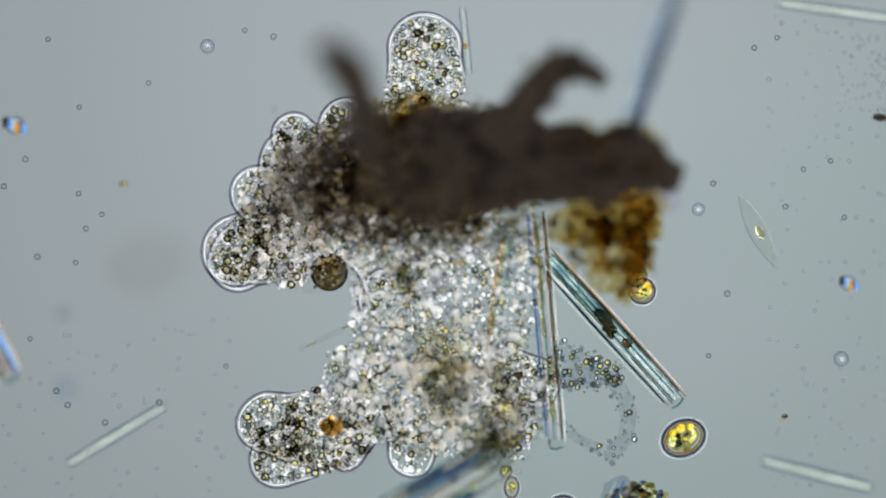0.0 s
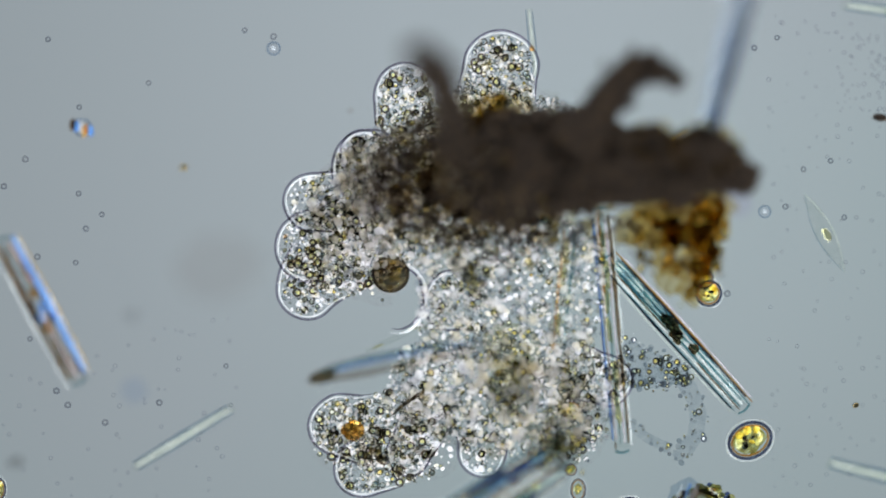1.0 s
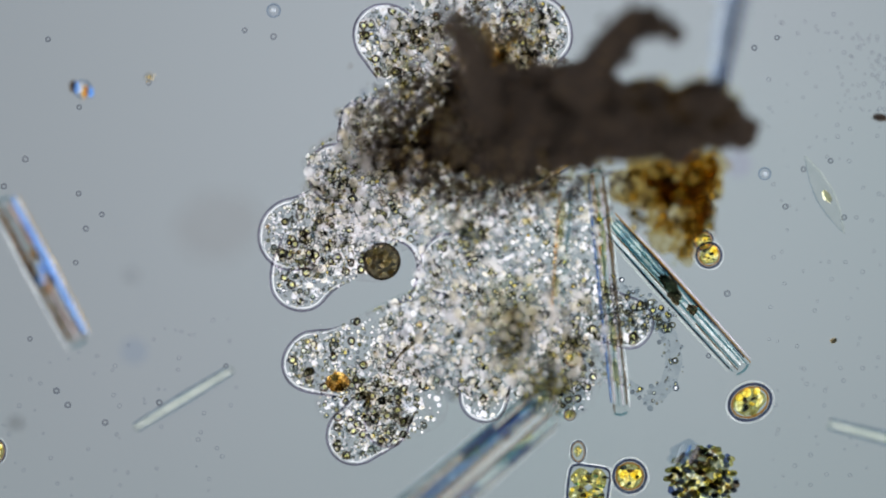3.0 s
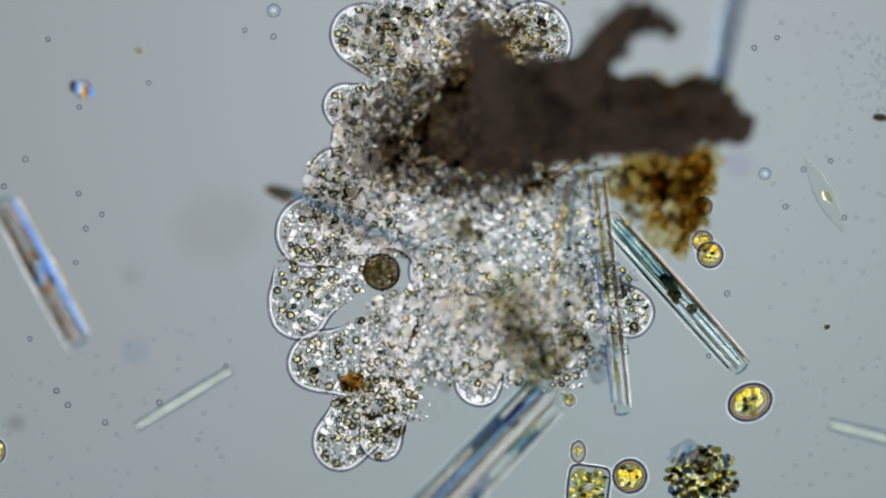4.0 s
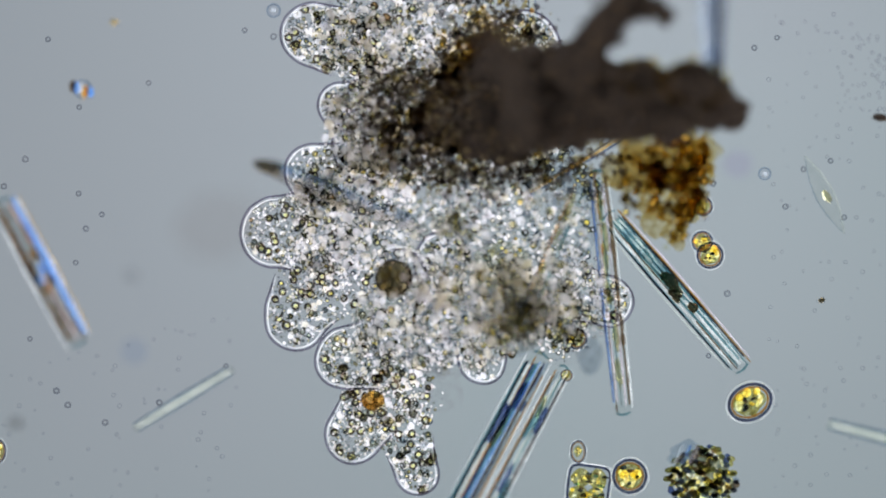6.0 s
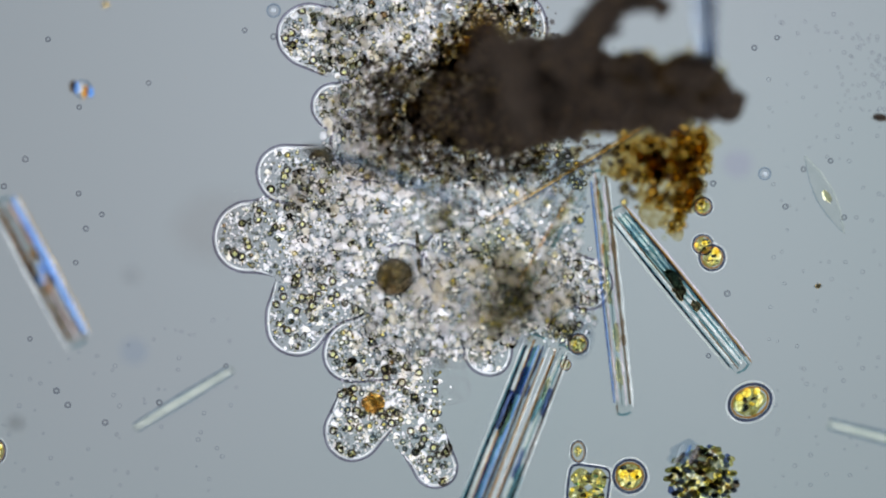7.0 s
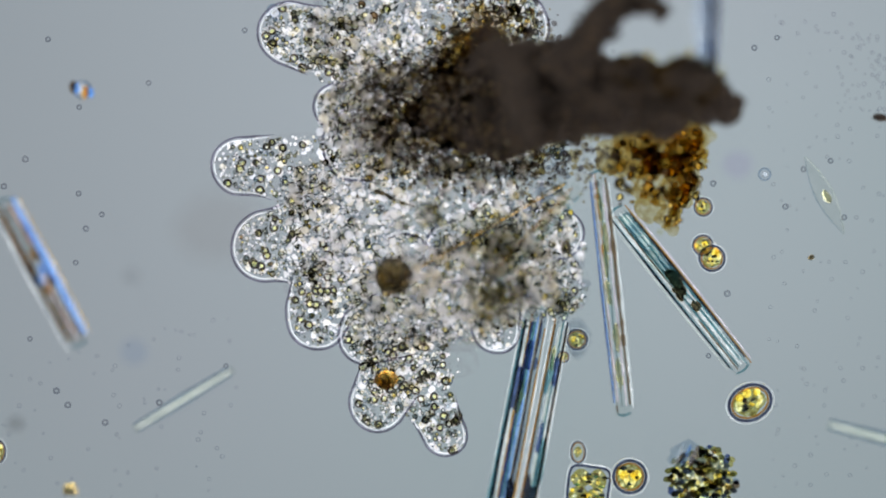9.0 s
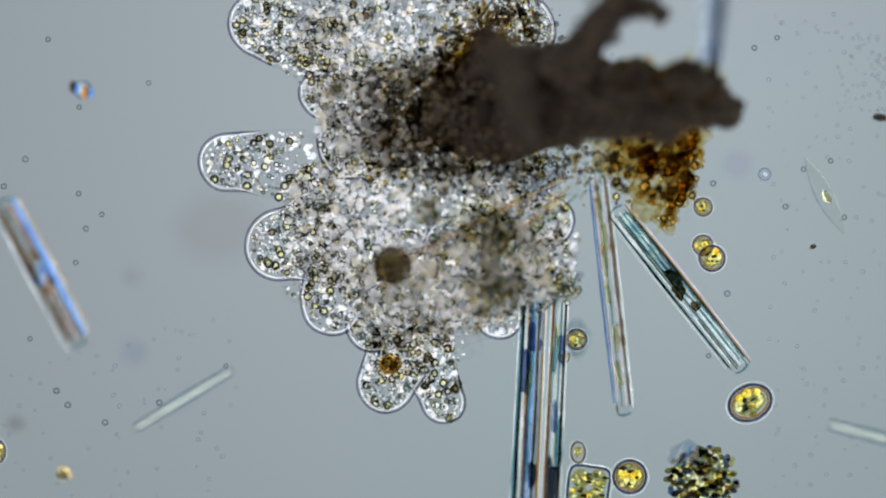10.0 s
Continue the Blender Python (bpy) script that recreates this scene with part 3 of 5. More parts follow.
foot("pseudopod", "pointed lobe growing downwards", 170, 40, 70, [(0, 730, 730, 240), (2.5, 700, 745, 250), (3.8, 672, 768, 262), (4.5, 696, 798, 272), (5, 710, 822, 278), (5.5, 722, 842, 282), (6.8, 766, 822, 296), (7.5, 780, 828, 298), (8.5, 794, 788, 298), (9, 788, 766, 296), (10, 785, 708, 292)], 16, count=70)
foot("pseudopod", "granular lobe between two longer ones", 150, 56, 85, [(0, 602, 715, 190), (1.5, 605, 712, 192), (2.7, 608, 710, 195), (3.8, 640, 706, 200), (4.5, 648, 705, 202), (5.7, 662, 700, 206), (7.5, 686, 690, 212), (9, 695, 655, 215), (10, 704, 630, 218)], 21, count=35, edged=False)
foot("pseudopod", "granular bulge between two lobes", 140, 52, 90, [(0, 565, 390, 190), (1.5, 560, 425, 195), (2.7, 548, 442, 198), (3.8, 556, 476, 200), (4.5, 562, 482, 200), (5.7, 556, 485, 198), (7.5, 560, 515, 200), (9, 552, 505, 205), (10, 545, 492, 210)], 22, count=35, edged=False)
foot("pseudopod", "granular bulge at the body's edge", 130, 54, 90, [(0, 592, 322, 180), (2.7, 590, 345, 182), (4.5, 572, 350, 184), (5.7, 568, 352, 184), (7.5, 526, 346, 184), (10, 550, 340, 182)], 23, count=35, edged=False)
foot("pseudopod", "low smooth bulge along the upper body's edge", 120, 64, 95, [(0, 640, 226, 150), (1, 652, 226, 150), (2.7, 664, 236, 155), (4, 650, 250, 170), (5.7, 652, 255, 175), (7.5, 646, 256, 178), (10, 625, 250, 178)], 24, count=60, dark=0.2)
foot("pseudopod", "smooth fold of the body facing the notch", 130, 52, 110, [(0, 802, 468, 185), (2.7, 798, 470, 188), (4.5, 770, 480, 190), (5.7, 780, 470, 190), (7.5, 800, 460, 190), (10, 800, 440, 190)], 20, count=40)
foot("pseudopod", "pale clear fold at the rear edge", 110, 46, 80, [(0, 850, 735, 265), (2.5, 862, 712, 268), (4.5, 848, 660, 270), (7.5, 872, 610, 275), (10, 885, 552, 280)], 17, count=30, clear_tip=0.3)
foot("pseudopod", "dull rounded lobe near the rods", 130, 66, 90, [(0, 1010, 700, 290), (2.5, 1000, 688, 290), (4.5, 990, 620, 300), (7.5, 990, 550, 320), (10, 965, 470, 330)], 18, count=40, dark=0.08, edged=False)
foot("pseudopod", "thin lobe behind the glassy rods", 170, 48, 80, [(0, 1062, 610, 345), (2, 1090, 590, 342), (2.7, 1106, 575, 342), (4, 1110, 550, 340), (4.5, 1105, 542, 340), (5.5, 1088, 538, 342), (7.5, 1018, 478, 345), (9, 985, 410, 350), (10, 968, 388, 355)], 19, count=70, dark=0.1)


def inclusion(name, label, r, rows, seed, material, z, squash=0.8):
    ob = part(name, lumpy(r * CELL, r * CELL * 0.92, r * CELL * squash, seed, 0.3, r * CELL * 0.9, 3), material, amoeba, label)
    if r > 24:
        rng = np.random.default_rng(seed)
        n = int(r * 2)
        spots = rng.normal(size=(n, 3)) * (r * CELL * 0.42, r * CELL * 0.42, 0.03)
        # Painted dark edges and glints of the granules inside.
        rings("granule_rims", spots, 0.012 + 0.012 * rng.random(n), GRAIN_EDGE_SHADE, "", ob, 0.3)
        grains("granule_cores", spots - (0, 0, 0.03), 0.006 + 0.008 * rng.random(n), GRAIN_GLINT, ob, "cap", "", 0.9)
    key_later(ob, placed(rows, z))
    return ob


inclusion("food_vacuole", "dull dark food vacuole", 44, [(0, 905, 635), (2.5, 900, 625), (4.5, 930, 580), (7.5, 915, 500), (9.5, 893, 425), (10, 890, 415)], 31, DARK_VACUOLE, 0.42)
inclusion("food_vacuole", "dull dark food vacuole", 52, [(0, 990, 715), (2.5, 975, 695), (4.5, 948, 620), (6.8, 895, 550), (7.5, 886, 537), (9.5, 878, 514), (10, 876, 508)], 32, DARK_VACUOLE, 0.5)
inclusion("food_vacuole", "olive granular food vacuole", 52, [(0, 900, 560), (2.5, 905, 550), (4.5, 895, 515), (7.5, 880, 450), (10, 850, 400)], 33, OLIVE_VACUOLE, 0.3)
inclusion("food_vacuole", "", 30, [(0, 830, 420), (4.5, 820, 400), (7.5, 780, 385), (10, 760, 370)], 34, VACUOLE, 0.45)
inclusion("food_vacuole", "", 26, [(0, 1010, 610), (2.5, 1012, 605), (4.5, 1015, 595), (7.5, 990, 570), (10, 1000, 510)], 35, VACUOLE, 0.3)
inclusion("brown_inclusion", "bright orange-brown inclusion", 20, [(0, 705, 690), (0.5, 660, 692), (1, 625, 694), (1.5, 590, 690), (2, 586, 681), (2.7, 593, 676), (3.8, 616, 676), (4.5, 640, 684), (5, 652, 695), (5.7, 660, 705), (6.8, 660, 714), (7.5, 666, 710), (8, 672, 704), (8.5, 683, 688), (9, 684, 671), (9.5, 686, 658), (10, 691, 643)], 36, RUST, 0.24)

rust = [o for o in amoeba.children if o.name.startswith("brown_inclusion")][0]
rust_rng = np.random.default_rng(36)
rust_spots = rust_rng.normal(size=(14, 3)) * (0.06, 0.06, 0.02) + (0, 0, 0.05)
single("rust_grain", rust_spots, rust_rng.uniform(0.015, 0.028, 14), AMBER, rust, 36)

slit = part("needle_inclusion", tube([(-0.22, -0.03, 0), (-0.1, 0.0, 0.02), (0.05, 0.01, 0.02), (0.22, 0.03, 0)], [0.006, 0.017, 0.02, 0.007], 37, 0.4, 0.08, 10), DARK_PLASTID, amoeba, "thin dark splinter inside the cytoplasm")
key_later(slit, placed([(0, 790, 600, 30), (1, 730, 640, 30), (1.5, 715, 640, 30), (2.7, 725, 620, 32), (3.8, 738, 585, 60), (4.5, 735, 580, 62), (5.7, 738, 560, 68), (6.8, 742, 470, 85), (7.5, 742, 410, 100), (8.5, 705, 355, 140), (9, 692, 348, 150), (10, 690, 290, 170)], 0.24))


def strand(label, points, radii, rows, seed, count):
    ob = part("strand", tube([(u * CELL, -v * CELL, 0) for u, v in points], [q * CELL for q in radii], seed, 0.2, 0.12, 14, 0.7), STRAND, amoeba, label)
    co = np.array([v.co[:] for v in ob.data.vertices])
    rng = np.random.default_rng(seed)
    pick = co[rng.integers(0, len(co), count)] * (1, 1, 0.6) + rng.normal(size=(count, 3)) * 0.02
    size = 0.008 + 0.022 * rng.random(count) ** 2
    grains("granules", pick, size, SMOKY_GRAIN, ob, 2)
    # Edge shade and glints of these granules are painted too.
    rings("granule_rims", pick[::2], size[::2] * 0.85, GRAIN_EDGE_SHADE, "", ob, 0.3)
    grains("granule_cores", pick[::2] - (0, 0, 0.05), size[::2] * 0.5, GRAIN_GLINT, ob, "cap", "", 0.9)
    key_later(ob, placed(rows, 0.18))


AWAY = [(0, 1165, 640, 2), (1, 1170, 635, 2), (1.5, 1168, 630, 0), (2, 1165, 625, 0), (2.7, 1150, 615, -4), (3.3, 1110, 585, -10), (3.8, 1070, 550, -15), (4.5, 1035, 470, -15), (5.5, 1010, 380, -20), (7.5, 960, 330, -20), (10, 930, 240, -20)]
strand("thin clear strand looping back to the amoeba", [(-60, -30), (-10, -40), (35, -30), (58, 5), (62, 50), (45, 88), (20, 108)], [16, 14, 13, 14, 15, 14, 8], AWAY, 38, 80)
strand("thin clear strand ending in small knobs", [(-62, 40), (-40, 62), (-15, 78), (14, 92)], [8, 8, 9, 10], AWAY, 39, 16)
strand("granular web between the rods", [(-75, -70), (-45, -60), (-10, -45), (20, -40), (50, -48)], [34, 36, 30, 22, 8], AWAY, 40, 170)

# ---- brown ball in the notch ----
cyst = thing("cyst", at(680, 440, 0), "round dark brown cyst caught in the amoeba's notch", "cyst")
part("cyst_wall", lumpy(0.16, 0.16, 0.13, 41, 0.05, 0.2), clear("cyst contents", (0.7, 0.65, 0.56), 1.03, [(0.36, (0.38, 0.34, 0.29)), (0.5, (0.52, 0.46, 0.36)), (0.64, (0.74, 0.66, 0.46))], scale=22, relief=0.01, relief_scale=30), cyst).location = (0, 0, 0.17)
part("rim", hoop(0.154, 0.154, 0.013, 0.19), clear("cyst rim", (0.46, 0.42, 0.39), 1.02), cyst, "dark brown rim")
for i in range(16):
    a, k = i * 2.4, 0.03 * math.sqrt(i)
    part("cyst_grain", lumpy(0.022 + 0.004 * (i % 4), 0.024, 0.02, 300 + i, 0.3, 0.05, 2), (CYST, GREY_BEAD, GOLD_BEAD)[i % 3], cyst).location = (k * math.cos(a), k * math.sin(a), 0.25)
key_later(cyst, [(t, Matrix.Translation(at(u, v, z)) @ pose(0, 0, 0, 0, 0, a)) for t, u, v, a, z in (
    (0, 701, 419, 0, 0), (0.5, 699, 418, 0, 0), (1, 692, 418, 5, 0), (1.5, 680, 427, 15, 0), (2, 677, 441, 30, 0), (2.7, 677, 456, 45, 0), (3.8, 675, 479, 60, 0.02), (4.5, 684, 485, 75, 0.05), (5, 692, 490, 85, 0.1), (5.7, 697, 493, 90, 0.18),
    (6.8, 698, 490, 95, 0.3), (7.5, 700, 490, 97, 0.34), (9, 697, 488, 100, 0.36), (9.5, 693, 477, 105, 0.36), (10, 695, 469, 108, 0.36))])

arc = [Vector((0.24 * math.cos(a) - 0.02, 0.26 * math.sin(a) * (1.25 if a < 0 else 0.9), 0.12)) for a in [-1.9 + 3.6 * i / 14 for i in range(15)]]
# The notch's dark edge line and bright halo are painted the same way.
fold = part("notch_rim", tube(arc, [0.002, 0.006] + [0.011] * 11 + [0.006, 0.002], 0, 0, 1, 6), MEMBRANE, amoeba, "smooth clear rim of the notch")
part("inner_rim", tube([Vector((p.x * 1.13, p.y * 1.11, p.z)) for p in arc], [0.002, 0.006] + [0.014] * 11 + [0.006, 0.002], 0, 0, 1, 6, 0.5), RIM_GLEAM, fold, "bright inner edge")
key_later(fold, placed([(0, 711, 445, 38), (0.5, 709, 446, 28), (1, 704, 450, 8), (1.5, 702, 452, 0), (2, 702, 463, 0), (2.7, 698, 468, 2), (3.8, 690, 485, 30), (4.5, 694, 488, 32), (5.7, 706, 488, 32), (7.5, 716, 470, 40), (10, 720, 455, 45)], 0.06))

# ---- dark debris ----
debris = thing("debris_clump", at(1000, 230, 0.6), "ragged black clump of debris lying on the amoeba", "debris")


def rel(u, v, z, base):
    return at(u, v, z) - base.matrix_basis.translation


part("core", tube([rel(u, v, z, debris) for u, v, z in ((764, 252, 0.34), (788, 249, 0.36), (828, 240, 0.42), (908, 229, 0.55), (1008, 212, 0.75), (1108, 222, 0.92), (1208, 222, 1.0), (1272, 224, 1.0), (1316, 236, 0.95))], [0.05, 0.14, 0.27, 0.42, 0.39, 0.28, 0.21, 0.155, 0.04], 51, 0.4, 0.24, 40, 0.6), SOOT, debris)
part("arm", tube([rel(u, v, z, debris) for u, v, z in ((1015, 185, 0.95), (1062, 122, 1.1), (1098, 65, 1.2), (1130, 40, 1.25), (1165, 50, 1.25), (1196, 66, 1.2))], [0.23, 0.16, 0.12, 0.11, 0.075, 0.025], 52, 0.3, 0.2, 18, 0.8), SOOT, debris)
swung = part("arm", tube([rel(u, v, z, debris) for u, v, z in ((800, 195, 0.9), (782, 115, 1.6), (755, 45, 2.1), (722, 8, 2.4))], [0.16, 0.12, 0.13, 0.05], 53, 0.3, 0.2, 16, 0.8), SOOT, debris)
part("knob", lumpy(0.25, 0.2, 0.2, 54, 0.35, 0.2), SOOT, debris).location = rel(1243, 200, 1.0, debris)
part("knob", lumpy(0.16, 0.1, 0.12, 55, 0.35, 0.2), SOOT, debris).location = rel(1150, 178, 1.05, debris)
rng = np.random.default_rng(5)


def crust(name, ob, count, low, high, out, material, seed, detail=1, pick=None):
    """Crumbs sticking to the skin of a part, as stuff under the same thing."""
    r = np.random.default_rng(seed)
    co = np.array([v.co[:] for v in ob.data.vertices])
    nor = np.array([v.normal[:] for v in ob.data.vertices])
    flat = np.abs(nor[:, 2]) < 0.75
    co, nor = co[flat], nor[flat]
    i = r.integers(0, len(co), count)
    size = low + (high - low) * r.random(count) ** 2
    spot = co[i] + nor[i] * (r.random((count, 1)) * out) + r.normal(size=(count, 3)) * 0.02
    return grains(name, spot, size, material, ob, detail, rng=r, stretch=0.9)


for ob in [o for o in debris.children if o.name.split(".")[0] in ("core", "arm", "knob")]:
    n = {"core": 700, "knob": 120}.get(ob.name.split(".")[0], 90)
    big = 0.11 if n == 700 else 0.06
    r = np.random.default_rng(n)
    co = np.array([v.co[:] for v in ob.data.vertices])
    single("crumb", co[r.integers(0, len(co), n // 12)], r.uniform(0.5, 1.0, n // 12) * big, SOOT, ob, n)
    crust("crumbs", ob, n, 0.025, big, 0.0, SOOT, n + len(ob.name), 2)
    if n == 700:
        crust("amber_crumbs", ob, n // 2, 0.015, 0.05, 0.04, AMBER_GRAIN, n + 7)
for ob in [o for o in debris.children if o.name.startswith("knob")]:
    crust("amber_crumbs", ob, 170, 0.014, 0.045, 0.075, AMBER_GRAIN, 77)
spots = []
for i in range(420):
    u = 770 + 330 * rng.random() ** 1.4
    spots.append(rel(u, 240 + rng.normal() * 48, 0.62 + 0.0009 * (u - 770) + 0.06 * rng.random(), debris)[:])
grains("gilt_specks", spots, 0.005 + 0.012 * rng.random(len(spots)) ** 2, GILT, debris, 1, "dull golden specks on the dark clump", 0.9)
spots = []
for i in range(200):
    spots.append(rel(868 + rng.normal() * 26, 95 + 80 * rng.random(), 0.4 + 0.25 * rng.random(), debris)[:])
grains("olive_crumbs", spots, 0.016 + 0.03 * rng.random(len(spots)) ** 2, AMBER_GRAIN, debris, 1, "olive-gold crumbs heaped against the dark clump", 0.9)
spots = []
for i in range(520):
    u = 790 + 230 * rng.random()
    spots.append(rel(u, 172 - 0.11 * (u - 790) + rng.normal() * 20, 0.4 + 0.25 * rng.random(), debris)[:])
grains("dark_fringe", spots, 0.01 + 0.03 * rng.random(len(spots)) ** 2, SOOT_GRAIN, debris, 1, "crumbs of black debris", 0.9)
spots = []
for i in range(380):
    spots.append(rel(710 + 110 * rng.random() ** 0.7 + rng.normal() * 14, 250 + rng.normal() * 50, 0.24 + 0.2 * rng.random(), debris)[:])
grains("fringe", spots, 0.008 + 0.02 * rng.random(len(spots)) ** 2, SOOT_GRAIN, debris, 1, "crumbs of black debris", 0.9)
spots = []
for i in range(1300):
    s = rng.random() ** (1.2 if i < 900 else 3.0)
    u = 690 + 370 * s + rng.normal() * 26
    v = 255 + 15 + rng.normal() * (52 - 8 * s)
    spots.append(rel(u, v, 0.33 + 0.25 * rng.random(), debris)[:])
grains("fringe", spots, 0.008 + 0.026 * rng.random(len(spots)) ** 2, SOOT_GRAIN, debris, 1, "crumbs of black debris", 0.9)
spots = []
for i in range(480):
    u = rng.uniform(770, 1120)
    spots.append(rel(u, 345 - 0.09 * (u - 800) + abs(rng.normal()) * 34 - 10, 0.42 + 0.22 * rng.random(), debris)[:])
grains("fringe", spots, 0.008 + 0.024 * rng.random(len(spots)) ** 2, SOOT_GRAIN, debris, 1, "crumbs of black debris", 0.9)
spots = [rel(690 + 330 * rng.random(), 265 + rng.normal() * 60, 0.36 + 0.2 * rng.random(), debris)[:] for _ in range(300)]
grains("amber_crumbs", spots, 0.012 + 0.03 * rng.random(len(spots)) ** 2, AMBER_GRAIN, debris, 1)
sooty = part("sooty_patch", lumpy(0.2, 0.24, 0.06, 57, 0.3, 0.2), HAZE, debris, "sooty grains caught in the cytoplasm above the clump")
spots = rng.normal(size=(1000, 3)) * (0.24, 0.24, 0.06)
grains("fringe", spots, 0.008 + 0.026 * rng.random(1000) ** 2, SOOT_GRAIN, sooty, 1, "crumbs of black debris", 0.9)
spots = rng.normal(size=(260, 3)) * (0.22, 0.22, 0.06)
grains("amber_crumbs", spots, 0.01 + 0.024 * rng.random(260) ** 2, AMBER_GRAIN, sooty, 1)
key_later(sooty, [(t, Matrix.Translation(rel(u, v, 0.36, debris))) for t, u, v in ((0, 920, 240), (1.0, 905, 225), (1.5, 885, 170), (2.7, 870, 105), (3.8, 878, 105), (4.5, 880, 105), (5.7, 880, 105), (7.5, 882, 110), (10, 890, 100))])
spots = []
for i in range(2300):
    a, k = rng.uniform(1.1, 5.3), 0.84 + min(abs(rng.normal()) * 0.26, 0.46)
    spots.append(rel(880 + 185 * k * math.cos(a) + rng.normal() * 12, 246 - 98 * k * math.sin(a) + rng.normal() * 12, 0.22 + 0.34 * rng.random(), debris)[:])
grains("dark_specks", spots, 0.006 + 0.016 * rng.random(len(spots)) ** 2, SOOT, debris, 1, "loose black specks round the clump", 0.9)
D0 = debris.matrix_basis.translation
key_later(swung, [(t, pose(u * CELL, v * CELL, 0)) for t, u, v in ((0, 0, 0), (1.5, 20, 0), (2.7, 50, -15), (4.5, 110, -60), (7.5, 150, -95), (10, 150, -95))])
key_later(debris, [(t, Matrix.Translation(D0 + Vector((u * CELL, -v * CELL, z)))) for t, u, v, z in (
    (0, -14, 8, 0.22), (0.5, -6, 8, 0.2), (1, 0, 7, 0.18), (1.5, 0, 5, 0.16), (2.7, 0, -1, 0.1), (3.8, -6, -12, 0.05), (4.5, -8, -16, 0.02), (5, -9, -25, 0.0),
    (5.7, -13, -33, -0.03), (6.8, -20, -50, -0.08), (7.5, -22, -55, -0.1), (8.5, -22, -52, -0.12), (9, -22, -48, -0.13), (10, -22, -42, -0.15))])

needle = thing("needle", at(1290, 60, 1.3), "blurred bluish needle standing up out of the debris", "needle")
part("shaft", tube([rel(1255, 200, 0.9, needle), rel(1280, 90, 1.4, needle), rel(1305, -20, 1.8, needle), rel(1325, -110, 2.1, needle)], [0.08, 0.11, 0.11, 0.08], 56, 0.05, 0.3, 12), clear("needle", (0.85, 0.9, 0.97), 1.05, [(0.4, (0.8, 0.86, 0.95)), (0.6, (0.95, 0.97, 0.99))], scale=3), needle)
part("dark_core", tube([rel(1262, 200, 0.9, needle), rel(1288, 90, 1.4, needle), rel(1312, -20, 1.8, needle), rel(1332, -110, 2.1, needle)], [0.03, 0.045, 0.045, 0.03], 57, 0.1, 0.3, 10), clear("needle core", (0.4, 0.41, 0.47), 1.03, [(0.4, (0.26, 0.27, 0.34)), (0.6, (0.55, 0.57, 0.64))], scale=2), needle)
N0 = needle.matrix_basis.translation
key_later(needle, [(t, Matrix.Translation(N0 + Vector((u * CELL, -v * CELL, z))) @ pose(0, 0, 0, 0, 0, a)) for t, u, v, z, a in (
    (0, -18, 5, 0.1, -6), (1, -10, 7, 0.1, -2), (2.7, 0, 0, 0, 2), (4.5, -4, -14, 0, 4), (5.7, -20, -30, 0, 12), (7.5, -40, -50, -0.1, 16), (10, -20, -42, -0.1, 8))])

amber = thing("amber_clump", at(1190, 345, 0.2), "amber-brown translucent clump of debris beside the rods", "debris")
for u, v, r, sd, z in ((1150, 330, 46, 61, 0.35), (1215, 320, 52, 62, 0.4), (1245, 300, 34, 63, 0.4), (1190, 385, 42, 64, 0.3), (1120, 330, 36, 65, 0.3), (1175, 420, 26, 66, 0.22), (1235, 365, 28, 67, 0.25), (1160, 290, 40, 68, 0.5), (1205, 440, 20, 161, 0.22), (1214, 460, 13, 162, 0.2), (1264, 292, 28, 163, 0.4), (1258, 332, 24, 164, 0.32), (1230, 405, 22, 165, 0.25)):
    part("lump", lumpy(r * CELL, r * CELL * 0.9, r * CELL * 0.6, sd, 0.5, 0.1, 3), AMBER, amber).location = rel(u, v, z, amber)
spots = [rel(1196 + max(-1.7, min(1.6, rng.normal())) * 42, 325 + max(-2, min(1.9, rng.normal())) * 46, 0.3 + 0.25 * rng.random(), amber)[:] for _ in range(300)]
spots += [rel(1262 - 58 * k * k + rng.normal() * 10, 285 + 175 * k + rng.normal() * 8, 0.24 + 0.2 * rng.random(), amber)[:] for k in (rng.random() for _ in range(110))]
sizes = 0.014 + 0.04 * rng.random(len(spots)) ** 2
grains("crumbs", spots, sizes, AMBER_GRAIN, amber, 2)
# Golden glints and dark refraction edges of the crumbs, painted as caps and rings.
grains("glints", np.array(spots[::2]) - (0, 0, 0.1), sizes[::2] * 0.6, AMBER_GLINT, amber, "cap", "", 1.3)
rings("crumb_rims", spots[::2], sizes[::2] * 0.85, tint("dark crumb rims", [(0.0, (0.6, 0.5, 0.33)), (0.5, (0.42, 0.36, 0.26)), (0.8, (0.7, 0.62, 0.45))]), "", amber)
spots = [rel(1180 + rng.normal() * 42, 345 + rng.normal() * 45, 0.3 + 0.2 * rng.random(), amber)[:] for _ in range(34)]
grains("dark_crumbs", spots, 0.012 + 0.03 * rng.random(len(spots)) ** 2, SOOT, amber, 1)
spots = [rel(1195 + max(-1.5, min(1.3, rng.normal())) * 36, 325 + max(-1.8, min(1.7, rng.normal())) * 46, 0.35 + 0.25 * rng.random(), amber)[:] for _ in range(60)]
single("crumb", spots[:40], [0.03 + 0.025 * rng.random() for _ in range(40)], AMBER, amber, 3)
single("crumb", spots[40:], [0.025 + 0.02 * rng.random() for _ in range(20)], CYST, amber, 4)
A0 = amber.matrix_basis.translation
